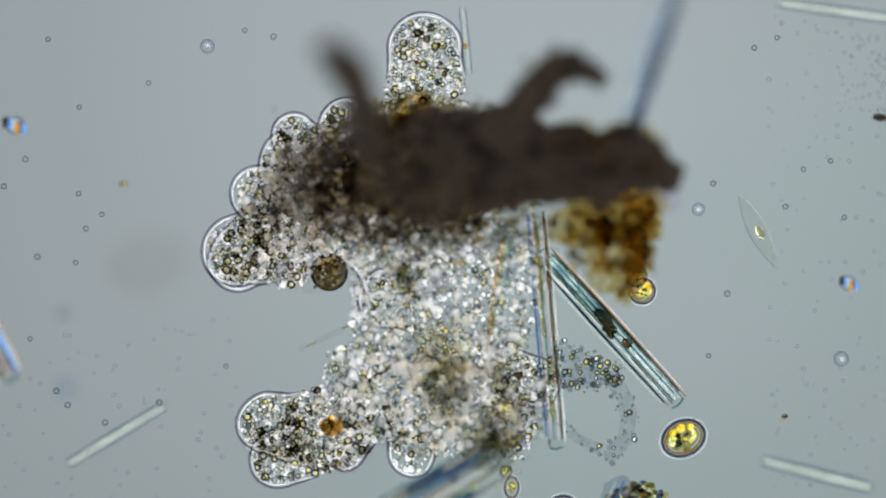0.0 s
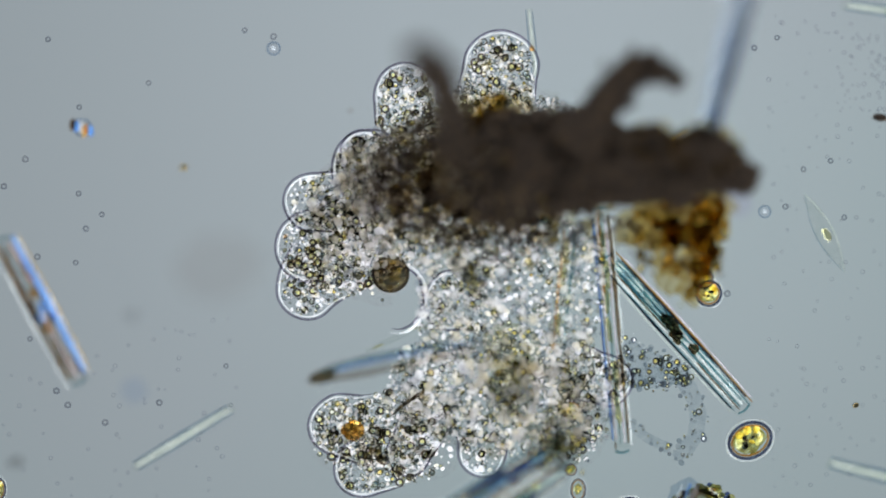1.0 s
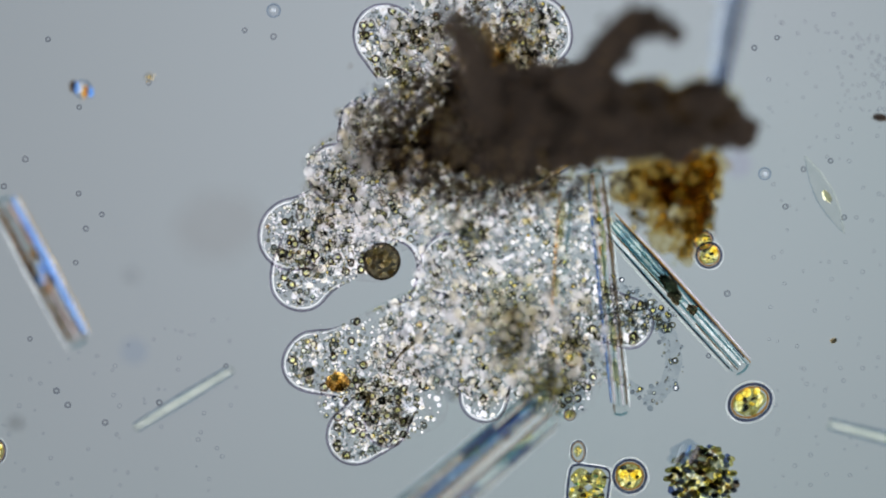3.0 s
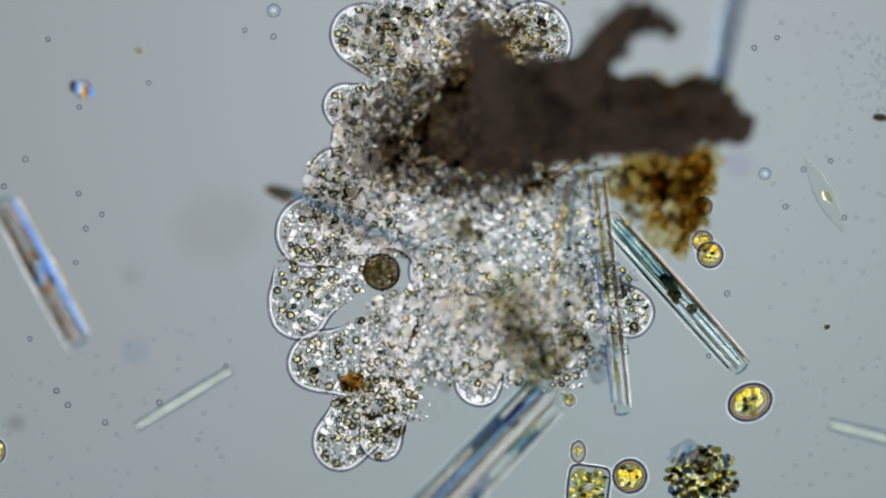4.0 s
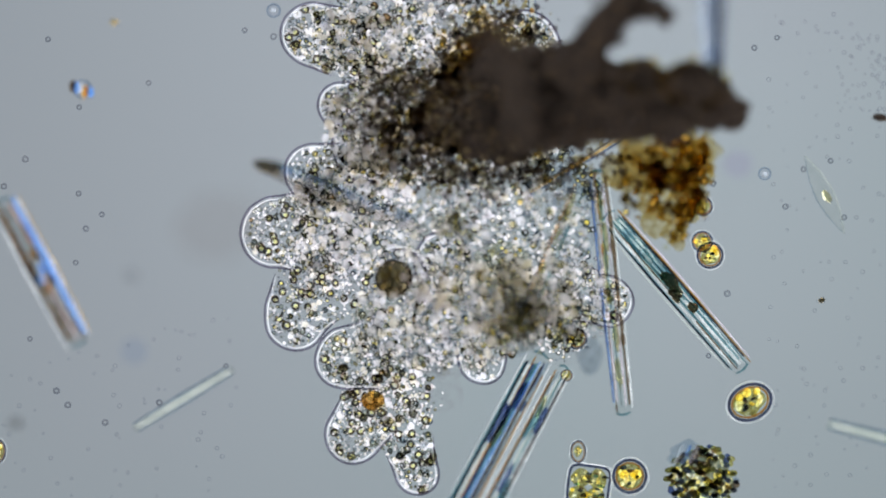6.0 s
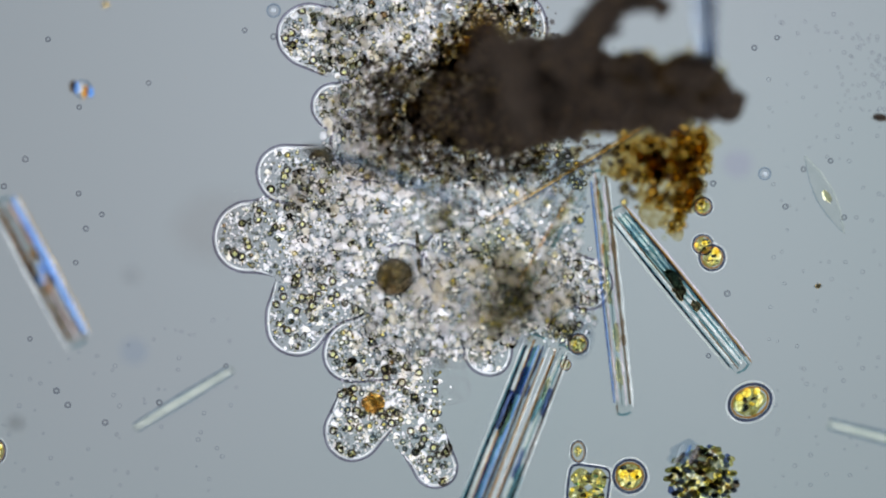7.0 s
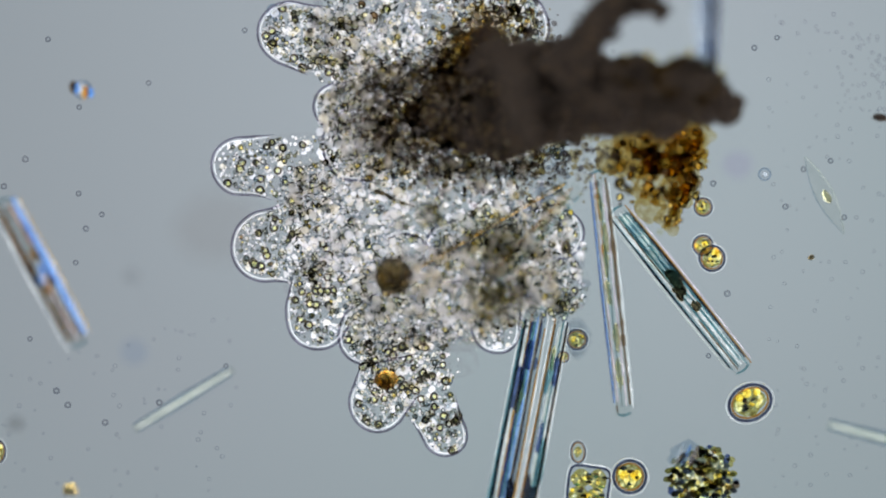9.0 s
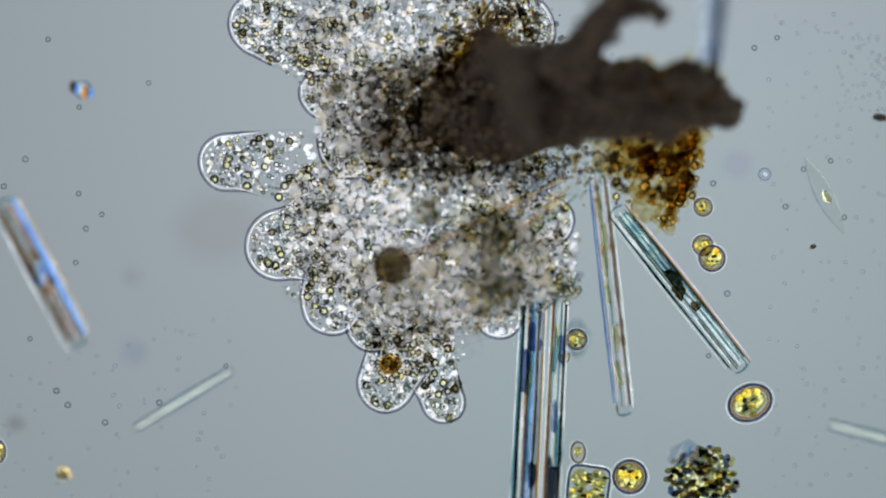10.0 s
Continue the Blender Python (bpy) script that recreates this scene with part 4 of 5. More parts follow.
key_later(amber, [(t, Matrix.Translation(A0 + Vector((u * CELL, -v * CELL, 0.42 - 0.045 * t)))) for t, u, v in (
    (0, 4, 6), (1, 4, 4), (1.5, 3, 1), (2.7, -3, 1), (3.8, -14, -8), (4.5, -16, -10), (5.7, -18, -22), (6.8, -20, -42), (7.5, -22, -50), (8.5, -25, -54), (10, -33, -56))])


# ---- glassy rods ----
def rod(name, label, ends, w, group="", z=0.1, material=None, plastids=6, seed=0, bands=(), dark=0):
    """A rod-shaped diatom between two grid cells at rest."""
    (u0, v0), (u1, v1) = ends
    a, b = at(u0, v0, z), at(u1, v1, z)
    length, heading = (b - a).length, math.degrees(math.atan2(b.y - a.y, b.x - a.x))
    ob = thing(name, Matrix.Translation((a + b) / 2 - Vector((0, 0, z))) @ pose(0, 0, 0, 0, 0, heading), label, "diatom", group)
    hw, half = w * CELL / 2, length / 2
    r = random.Random(seed)

    def shell(scale, hgt, shorten):
        rings = []
        for x, k in ((-half + shorten, 0.8), (-half + shorten + 0.015, 0.94), (-half * 0.7, 1.0), (0, 1.0), (half * 0.7, 0.98), (half - shorten - 0.015, 0.92), (half - shorten, 0.78)):
            rings.append([(x, hw * k * scale * math.copysign(abs(math.cos(t)) ** 0.7, math.cos(t)), z + hgt * k * math.copysign(abs(math.sin(t)) ** 0.7, math.sin(t))) for t in [2 * math.pi * (i + 0.5) / 20 for i in range(20)]])
        return loft(rings)
    part("frustule", shell(1.0, min(hw, 0.13), 0), material or SILICA, ob)
    if bands and material is None:
        part("inner_valve", shell(0.72, min(hw, 0.13) * 0.6, 0.06), material or SILICA, ob)
    # Streaks paint the rod's colour fringes and pale halos, besides tinting its contents.
    for y, k, tone in bands:
        x0, x1 = -half * r.uniform(0.88, 0.98), half * r.uniform(0.88, 0.98)
        cuts = [x0] + sorted(r.uniform(x0, x1) for _ in range(3 if w > 30 and abs(y) < 0.8 else 0)) + [x1]
        for p, q in zip(cuts, cuts[1:]):
            if q - p < 0.06 or (len(cuts) > 2 and r.random() < 0.14):
                continue
            m, g, d = (p + q) / 2, r.uniform(0.6, 1.15) if w > 30 else 1.0, r.uniform(-0.05, 0.05) * hw
            part("girdle_band", tube([(p, hw * y * 0.93 + d, z), (m, hw * y + d, z + 0.01), (q, hw * y * 0.94 + d, z)], [hw * k * 0.9 * g, hw * k * 1.5 * g, hw * k * 0.9 * g], seed + y + p, 0.5 if w > 30 else 0.15, 0.1, 8, 0.3), BANDS[tone], ob)
    if bands and not material:
        for end in (-1, 1):
            part("end_wall", tube([(end * (half - 0.025), -hw * 0.7, z), (end * (half - 0.008), 0, z), (end * (half - 0.025), hw * 0.7, z)], [0.008, 0.011, 0.008], seed, 0.2, 0.1, 6, 0.6), BANDS["teal"], ob, "thin end wall")
    for i in range(plastids):
        x = -half * 0.8 + 1.6 * half * (i + r.random() * 0.7) / max(plastids, 1)
        p = part("plastid", lumpy(min(0.13, half * 0.2), hw * 0.3, hw * 0.25, seed + i, 0.7, 0.06, 3), DARK_PLASTID if i < dark else PLASTID, ob)
        p.location = (x, (r.random() - 0.5) * hw * 0.5, z)
    return ob


rod_r = rod("diatom", "glassy rod-shaped diatom with dark green contents", ((1070, 385), (1318, 658)), 39, "glassy rods", 0.14, seed=71, plastids=0, bands=((1.18, 0.08, "pink"), (1.04, 0.09, "orange"), (0.86, 0.14, "black"), (0.66, 0.07, "teal"), (0.52, 0.1, "white"), (0.34, 0.1, "teal"), (0.12, 0.16, "white"), (-0.14, 0.1, "teal"), (-0.36, 0.06, "brown"), (-0.56, 0.12, "white"), (-0.8, 0.08, "teal"), (-0.96, 0.1, "black"), (-1.14, 0.06, "pale")))
for x, y, sx in ((-0.1, 0.02, 0.12), (0.02, -0.02, 0.07), (0.2, 0.02, 0.04)):
    part("dark_plastid", lumpy(sx, 0.04, 0.04, 70 + sx, 0.8, 0.06, 3), DARK_PLASTID, rod_r, "nearly black plastid").location = (x, y, 0.16)


part("contents", tube([(-0.82, 0.01, 0.15), (-0.6, 0.03, 0.15), (-0.35, 0.0, 0.15), (-0.12, 0.02, 0.15), (0.1, 0.0, 0.15)], [0.05, 0.07, 0.055, 0.06, 0.02], 70, 0.5, 0.15, 12, 0.4), film("teal contents", [(0.35, (0.5, 0.64, 0.7)), (0.6, (0.88, 0.93, 0.9))], 7.0), rod_r, "dark teal cell contents")


def swing(ob, u, v, rows):
    """Rows of seconds and degrees of turn about a grid cell, and cells of shift, from where the thing stands."""
    rest, p = ob.matrix_basis.copy(), Matrix.Translation(at(u, v, 0))
    key_later(ob, [(t, Matrix.Translation((du * CELL, -dv * CELL, 0)) @ p @ pose(0, 0, 0, 0, 0, a) @ p.inverted() @ rest) for t, a, du, dv in rows])


swing(rod_r, 1318, 658, [(0, 0, 2, -4), (0.5, 0, 2, 2), (1.5, 0, 2, 1), (2.7, 0, 0, 0), (3.8, -0.5, -2, -1), (5.7, -0.8, -2, -2), (6.8, -3.0, 0, -2), (8, -3.5, 0, -2), (10, -3.8, -2, -2)])
rod_m = rod("diatom", "long thin glassy diatom standing across the amoeba's edge", ((1054, 300), (1099, 736)), 34, "glassy rods", 0.3, seed=72, plastids=6, bands=((1.06, 0.1, "white"), (0.78, 0.16, "brown"), (0.42, 0.1, "pink"), (-0.12, 0.06, "teal"), (-0.36, 0.08, "orange"), (-0.54, 0.07, "pink"), (-0.7, 0.06, "brown"), (-0.9, 0.08, "blue"), (-1.0, 0.06, "navy")))
swing(rod_m, 1099, 736, [(0, -1.0, 4, -3), (1.5, -0.5, 2, 0), (2.7, 0, 0, 0), (4.5, 0.3, 3, 0), (7.5, 0.2, 6, 0), (10, 0.5, 6, 0)])
rod_n = rod("diatom", "faint glassy diatom half hidden by the cytoplasm", ((1000, 330), (985, 560)), 30, "glassy rods", 0.42, seed=73, plastids=3, material=PALE_SILICA, bands=((0.7, 0.1, "teal"), (-0.6, 0.1, "orange")))
swing(rod_n, 990, 450, [(0, -4, 10, 0), (2.7, 0, 0, 0), (4.5, -8, 0, -10), (7.5, -30, -30, -20), (10, -45, -60, -40)])


sliver = rod("diatom", "long thin needle diatom sliding out from under the debris", ((690, 520), (1020, 316)), 13, "glassy rods", 0.3, seed=84, plastids=0, material=PALE_SILICA, bands=((0.75, 0.16, "brown"), (0.0, 0.2, "gold"), (-0.75, 0.16, "navy")))
key_later(sliver, placed([(0, 1050, 262, 31), (2.7, 1055, 262, 31), (5.7, 1085, 252, 31), (6.8, 1015, 300, 31), (7.5, 975, 325, 31), (8.2, 880, 395, 31), (8.5, 852, 412, 31), (9, 835, 420, 30), (10, 832, 400, 27)], 0.0))


def leaning(top, heading, lean, aside, length):
    """The pose of a rod of that length whose upper end is at a grid cell, leaning up along its heading."""
    return Matrix.Translation(at(top[0], top[1], 0.06 + 0.012 * (lean - 5) ** 1.5)) @ pose(0, 0, 0, 0, 0, heading) @ pose(0, 0, 0, 0, -lean, 0) @ pose(length / 2 - 0.1, aside, 0)


BIG = ((0, 985, 752, 210, 16), (1.0, 972, 748, 212, 16), (1.5, 965, 745, 214, 16), (2.7, 955, 735, 218, 15), (3.8, 962, 705, 225, 13), (4.5, 965, 690, 228, 12), (5.7, 965, 664, 239, 9), (6.8, 965, 628, 247, 8), (7.5, 965, 610, 251, 7), (9, 966, 568, 259, 6), (10, 964, 532, 267, 5))
for aside, wide, sd, tones in ((-0.1, 41, 74, ((-1.14, 0.1, "white"), (-0.94, 0.13, "teal"), (-0.82, 0.1, "black"), (-0.58, 0.14, "white"), (-0.36, 0.1, "orange"), (-0.18, 0.14, "navy"), (0.06, 0.12, "teal"), (0.3, 0.12, "blue"), (0.52, 0.1, "brown"), (0.68, 0.1, "navy"), (0.86, 0.12, "slate"), (0.98, 0.08, "orange"), (1.16, 0.08, "white"))),
                         (0.13, 27, 75, ((-1.1, 0.08, "white"), (-0.92, 0.1, "orange"), (-0.8, 0.12, "brown"), (-0.5, 0.1, "slate"), (-0.2, 0.12, "white"), (0.1, 0.12, "pale"), (0.36, 0.1, "teal"), (0.6, 0.1, "white"), (0.84, 0.16, "black"), (0.98, 0.1, "orange"), (1.16, 0.12, "white")))):
    big = rod("diatom", "thick glassy diatom with blue and gold edges leaning upwards", ((800, 441), (1460, 441)), wide, "glassy rods", 0.16, seed=sd, plastids=1, bands=tones)
    stain = random.Random(sd)
    for i in range(9):
        blotch = part("blotch", lumpy(stain.uniform(0.08, 0.26), stain.uniform(0.02, 0.045), 0.02, sd + i, 0.6, 0.08, 2), BANDS[("navy", "black", "teal")[i % 3]], big)
        blotch.location = (stain.uniform(-1.2, 1.5), stain.uniform(-0.06, 0.06), 0.2)
    key_later(big, [(t, leaning((u, v), a, lean, aside, 3.28)) for t, u, v, a, lean in BIG])

striped = rod("diatom", "short glassy diatom with grey-brown contents and rainbow edges", ((3, 352), (142, 612)), 40, "loose diatoms", 0.7, seed=76, plastids=0, bands=((-1.16, 0.12, "white"), (-0.96, 0.1, "slate"), (-0.84, 0.09, "brown"), (-0.66, 0.07, "orange"), (-0.52, 0.07, "brown"), (-0.36, 0.08, "slate"), (-0.18, 0.1, "brown"), (0.02, 0.12, "pink"), (0.2, 0.07, "brown"), (0.38, 0.12, "pink"), (0.52, 0.05, "orange"), (0.68, 0.05, "navy"), (0.82, 0.07, "azure"), (0.98, 0.12, "blue"), (1.18, 0.12, "white"), (1.42, 0.07, "gold")))
for x, y, tone in ((-0.16, 0.02, "orange"), (-0.08, -0.05, "brown"), (-0.02, 0.03, "azure"), (0.06, -0.03, "azure"), (0.1, 0.05, "brown"), (0.15, -0.01, "orange"), (0.02, -0.06, "black")):
    part("blotch", lumpy(0.05, 0.03, 0.02, x * 50, 0.5, 0.05, 2), BANDS[tone], striped).location = (x, y, 0.76)
rod("diatom", "pale thin diatom lying free on the slide", ((236, 760), (414, 652)), 20, "loose diatoms", 0.42, seed=77, plastids=0, bands=((0.88, 0.24, "slate"), (0.3, 0.3, "pale"), (-0.3, 0.24, "pale"), (-0.9, 0.2, "slate")), material=PALE_SILICA)
rod("diatom", "pale thin diatom lying free on the slide", ((1464, 750), (1668, 802)), 22, "loose diatoms", 0.5, seed=78, plastids=0, bands=((0.88, 0.24, "slate"), (0.3, 0.3, "pale"), (-0.3, 0.24, "pale"), (-0.9, 0.2, "slate")), material=PALE_SILICA)
rod("diatom", "pale thin diatom lying free on the slide", ((1490, -60), (1700, -30)), 20, "loose diatoms", 0.5, seed=79, plastids=0, bands=((0.88, 0.24, "slate"), (0.3, 0.3, "pale"), (-0.3, 0.24, "pale"), (-0.9, 0.2, "slate")), material=PALE_SILICA)
rod("diatom", "short thin needle-like diatom beside the notch", ((648, 556), (765, 500)), 12, "loose diatoms", 0.05, seed=80, plastids=2, material=PALE_SILICA)

thin = rod("diatom", "faint thin diatom with an orange grain beside the upper lobe", ((936, -52), (948, 70)), 13, "loose diatoms", 0.2, seed=85, plastids=0, material=PALE_SILICA, bands=((0.95, 0.18, "slate"), (-0.95, 0.18, "slate"), (0.0, 0.3, "pale")))
part("orange_grain", lumpy(0.026, 0.022, 0.02, 86, 0.2, 0.05, 2), BANDS["orange"], thin, "bright orange grain").location = (0.05, -0.01, 0.24)

spindle = thing("spindle_diatom", Matrix.Translation(at(1452, 346, 0)) @ pose(0, 0, 0, 0, 0, -63), "faint spindle-shaped diatom with a brown middle", "diatom")
part("frustule", tube([(-0.38, 0, 0.3), (-0.2, 0, 0.3), (0, 0, 0.3), (0.2, 0, 0.3), (0.38, 0, 0.3)], [0.012, 0.06, 0.085, 0.06, 0.012], 81, 0.05, 0.2, 14, 0.4), PALE_SILICA, spindle)
for side in (1, -1):
    part("edge_line", tube([(-0.38, 0, 0.3), (-0.2, 0.055 * side, 0.3), (0, 0.08 * side, 0.3), (0.2, 0.055 * side, 0.3), (0.38, 0, 0.3)], [0.003, 0.005, 0.006, 0.005, 0.003], 83, 0, 1, 6), BANDS["pale" if side > 0 else "slate"], spindle)
part("plastid", lumpy(0.07, 0.035, 0.03, 82, 0.3, 0.06, 2), PLASTID, spindle).location = (0.02, 0.01, 0.3)


# ---- algae, droplets, specks ----
def fill(ob, rx, ry, middle, seed):
    """The plastid, the dark grains and the painted glints inside an algal cell."""
    r = random.Random(seed)
    m, d = Vector(middle), min(rx, ry)
    part("plastid", lumpy(rx, ry, d * 0.5, seed + 1, 0.2, d * 0.6, 3), YOLK, ob, "bright yellow-green plastid").location = m
    spots, sizes = [], []
    for i in range(16):
        a, k = r.random() * 6.28, r.uniform(0.15, 0.85)
        q = m + Vector((rx * k * math.cos(a), ry * k * math.sin(a), d * 0.55))
        if i % 3 == 0:
            part("cell_grain", lumpy(d * r.uniform(0.14, 0.28), d * r.uniform(0.1, 0.2), d * 0.12, seed + i, 0.4, d * 0.4, 2), BANDS[("black", "brown", "navy")[i % 9 // 3]], ob).location = q
        else:
            spots.append((q.x, q.y, m.z - d * 0.6))
            sizes.append(d * r.uniform(0.12, 0.34))
    grains("glints", np.array(spots), np.array(sizes), GRAIN_GLINT, ob, "cap", "", 0.9)


def rimmed(ob, rx, ry, x, y, z):
    """The painted dark refraction rim of a cell wall, between a yellowish inner fringe and a pale outer halo."""
    d = min(rx, ry)
    for name, k, thick, material, label in (("rim", 0.92, 0.08, WALL_RIM, "dark refraction rim of the cell wall, painted as a ring"), ("inner_fringe", 0.76, 0.06, BANDS["orange"], ""), ("outer_fringe", 1.06, 0.05, BANDS["white"], "painted pale halo round the cell wall")):
        part(name, hoop(rx - d * (1 - k), ry - d * (1 - k), d * thick, z), material, ob, label).location = (x, y, 0)


def alga(label, u, v, rx, ry, seed, heading=0, yolk=0.7, category="alga"):
    ob = thing("alga", Matrix.Translation(at(u, v, 0)) @ pose(0, 0, 0, 0, 0, heading), label, category, "algal cells")
    z = min(rx, ry) * CELL
    part("cell_wall", lumpy(rx * CELL * 0.88, ry * CELL * 0.88, z * 0.9, seed, 0.05, 0.2, 3), ALGA, ob, "thick clear wall").location = (0, 0, z)
    rimmed(ob, rx * CELL, ry * CELL, 0, 0, z + 0.06)
    fill(ob, rx * CELL * yolk, ry * CELL * yolk, (0, 0, z), seed)
    return ob


alga("oval algal cell with a thick dark rim and yellow contents", 1323, 710, 41, 33, 91, 25)
two = thing("alga", at(1247, 440, 0), "pair of joined round algal cells with yellow contents", "alga", "algal cells")
for du, dv, r in ((-4, -14, 19), (5, 12, 24)):
    part("cell_wall", lumpy(r * CELL * 0.88, r * CELL * 0.88, r * CELL * 0.9, 93 + r, 0.05, 0.2, 3), ALGA, two).location = (du * CELL, -dv * CELL, r * CELL)
    rimmed(two, r * CELL, r * CELL, du * CELL, -dv * CELL, r * CELL)
    fill(two, r * CELL * 0.7, r * CELL * 0.7, (du * CELL, -dv * CELL, r * CELL), 94 + r)
swing(two, 1247, 440, [(0, 0, 0, 0), (2.7, 0, 0, 0), (3.8, 8, 1, 0), (5.7, 8, 0, 0), (6.8, 15, 3, 6), (10, 15, 3, 6)])
alga("small round algal cell", 1242, 366, 17, 17, 95)
alga("round yellow-green algal cell with a clear rim", 1112, 840, 31, 31, 96, 0, 0.75)
alga("small oval algal cell with a bright middle", 1022, 798, 14, 20, 97, 0, 0.5)
a1 = alga("small round algal cell stuck to the amoeba's rear", 1020, 600, 19, 19, 98)
swing(a1, 1020, 600, [(0, 0, -10, 60), (2.7, 0, -8, 40), (4.5, 0, -4, -4), (5.7, 0, -2, -4), (6.8, 0, 2, 8), (8, 0, 0, 8), (8.5, 0, 0, 0), (10, 0, -1, -1)])
a2 = alga("tiny bright cell on the leaning rod", 997, 630, 11, 11, 99)
swing(a2, 997, 630, [(0, 0, 15, 140), (2.7, 0, 10, 110), (4.5, 0, 10, 65), (5.7, 0, 6, 40), (6.8, 0, 3, 18), (7.5, 0, 3, 9), (9, 0, -1, 0), (10, 0, 0, 0)])
square = thing("square_alga", Matrix.Translation(at(1040, 862, 0)) @ pose(0, 0, 0, 0, 0, -8), "squarish colonial alga of four grainy yellow cells", "alga")
for i in range(2):
    for j in range(2):
        part("cell", lumpy(0.085, 0.09, 0.08, 100 + 2 * i + j, 0.2, 0.1, 3), YOLK, square).location = (0.15 * (i - 0.5), 0.16 * (j - 0.5), 0.1)
part("envelope", lumpy(0.17, 0.18, 0.1, 105, 0.1, 0.3, 3), ALGA, square).location = (0, 0, 0.11)
square_rng = random.Random(6)
spots = [(square_rng.uniform(-0.14, 0.14), square_rng.uniform(-0.15, 0.15), 0.02) for _ in range(26)]
# Glints painted as pale caps under the cells.
grains("glints", np.array(spots), np.array([square_rng.uniform(0.008, 0.024) for _ in spots]), GRAIN_GLINT, square, "cap", "", 0.9)
for i in range(20):
    part("cell_grain", lumpy(0.03, 0.014, 0.015, 600 + i, 0.4, 0.05, 2), BANDS[("black", "teal", "brown", "navy")[i % 4]], square).location = (square_rng.uniform(-0.14, 0.14), square_rng.uniform(-0.15, 0.15), 0.2)
corners = [(-0.16, -0.17), (-0.18, 0), (-0.16, 0.17), (0, 0.19), (0.16, 0.17), (0.18, 0), (0.16, -0.17), (0, -0.19), (-0.16, -0.17)]
# Dark edge and pale halo of the colony, painted as two tubes.
part("rim", tube([(x, y, 0.1) for x, y in corners], [0.011] * 9, 3, 0.1, 0.1, 8), WALL_RIM, square, "dark blue rim")
part("outer_fringe", tube([(x * 1.1, y * 1.1, 0.1) for x, y in corners], [0.007] * 9, 3, 0.1, 0.1, 8), BANDS["white"], square, "painted pale halo")
colony = thing("alga_cluster", at(1240, 848, 0), "dark round cluster of many olive and yellow algal cells", "alga colony")
rng = np.random.default_rng(9)
glints = []
for i in range(240):
    a, r = rng.random() * 6.283, 0.3 * math.sqrt(rng.random()) * (1 + 0.06 * math.sin(5 * i))
    h = math.sqrt(max(0.31 ** 2 - r * r, 0.002)) * rng.uniform(-0.3, 0.5)
    k = rng.uniform(0.016, 0.034)
    part("cell", lumpy(k * 1.2, k * 0.9, k, 110 + i, 0.3, 0.05, 2), (BANDS["black"], OLIVE, BANDS["navy"], BANDS["slate"], YOLK, OLIVE, BANDS["brown"])[i % 7], colony).location = (r * math.cos(a), r * math.sin(a), 0.22 + h * 0.8)
    if i % 3:
        glints.append((0.85 * r * math.cos(a) + 0.01, 0.85 * r * math.sin(a) + 0.01, 0.05))
# The cluster's glints are pale caps as well, painted in from below.
grains("glints", np.array(glints), 0.008 + 0.018 * rng.random(len(glints)) ** 2, GRAIN_GLINT, colony, "cap", "", 0.9)
part("core", lumpy(0.25, 0.24, 0.15, 109, 0.3, 0.12, 3), film("olive core", [(0.35, (0.66, 0.65, 0.55)), (0.6, (0.88, 0.86, 0.72))], 14.0), colony).location = (0, 0, 0.2)
wisp = thing("wisp", at(1210, 800, 0), "pale clear flake beside the algal cluster", "debris")
part("flake", lumpy(0.17, 0.12, 0.06, 180, 0.4, 0.15, 3), BANDS["slate"], wisp).location = (0, 0, 0.35)
for x, tone in ((-0.07, "white"), (0.0, "blue"), (0.06, "pink")):
    part("fold", tube([(x - 0.05, -0.08, 0.4), (x, 0.0, 0.41), (x + 0.03, 0.08, 0.4)], [0.012, 0.02, 0.01], 181 + x, 0.3, 0.1, 8), BANDS[tone], wisp)


def droplet(label, u, v, r, glint, z=0.0):
    ob = thing("droplet", at(u, v, z), label, "droplet", "loose droplets")
    q = r * CELL
    part("drop", lumpy(q, q, q, u, 0.02, 0.3, 3), BUBBLE, ob).location = (0, 0, q)
    # Refraction rim, glint and colour fringes are painted as tinted pieces.
    part("rim", hoop(q * 0.86, q * 0.86, q * 0.14, q), BANDS["slate"], ob, "painted dark refraction rim")
    part("glint", lumpy(q * 0.4, q * 0.36, q * 0.2, u + 1, 0.2, 0.05, 2), BANDS["white"], ob, "painted glint in the middle").location = (0, 0, q * 1.9)
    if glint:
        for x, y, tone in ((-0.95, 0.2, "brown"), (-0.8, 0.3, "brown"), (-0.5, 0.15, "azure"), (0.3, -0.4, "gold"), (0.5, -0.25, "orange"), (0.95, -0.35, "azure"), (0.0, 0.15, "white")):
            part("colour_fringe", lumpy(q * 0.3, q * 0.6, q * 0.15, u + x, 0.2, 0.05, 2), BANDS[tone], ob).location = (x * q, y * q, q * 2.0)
    return ob


droplet("small clear oil droplet on the slide", 485, 20, 13, False)
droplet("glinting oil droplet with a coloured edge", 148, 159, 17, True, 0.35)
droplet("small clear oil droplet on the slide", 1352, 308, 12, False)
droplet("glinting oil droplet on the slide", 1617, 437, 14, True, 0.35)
droplet("clear oil droplet on the slide", 1604, 572, 14, False)
alga("yellow algal cell at the edge of the field", -2, 797, 17, 22, 106)
blot = tagged(part("murk", lumpy(0.075, 0.07, 0.05, 28, 0.2, 0.1, 3), SHADE), "small brown blurred ball floating above the slide", "debris")
blot.location = at(28, 750, 0.9)


def speck(label, r, rows, z, material=SOOT):
    ob = part("drifting_speck", lumpy(r * CELL, r * CELL * 0.8, r * CELL * 0.7, r + rows[0][1], 0.4, 0.05, 2), material)
    tagged(ob, label, "speck")
    key_later(ob, placed(rows, z))


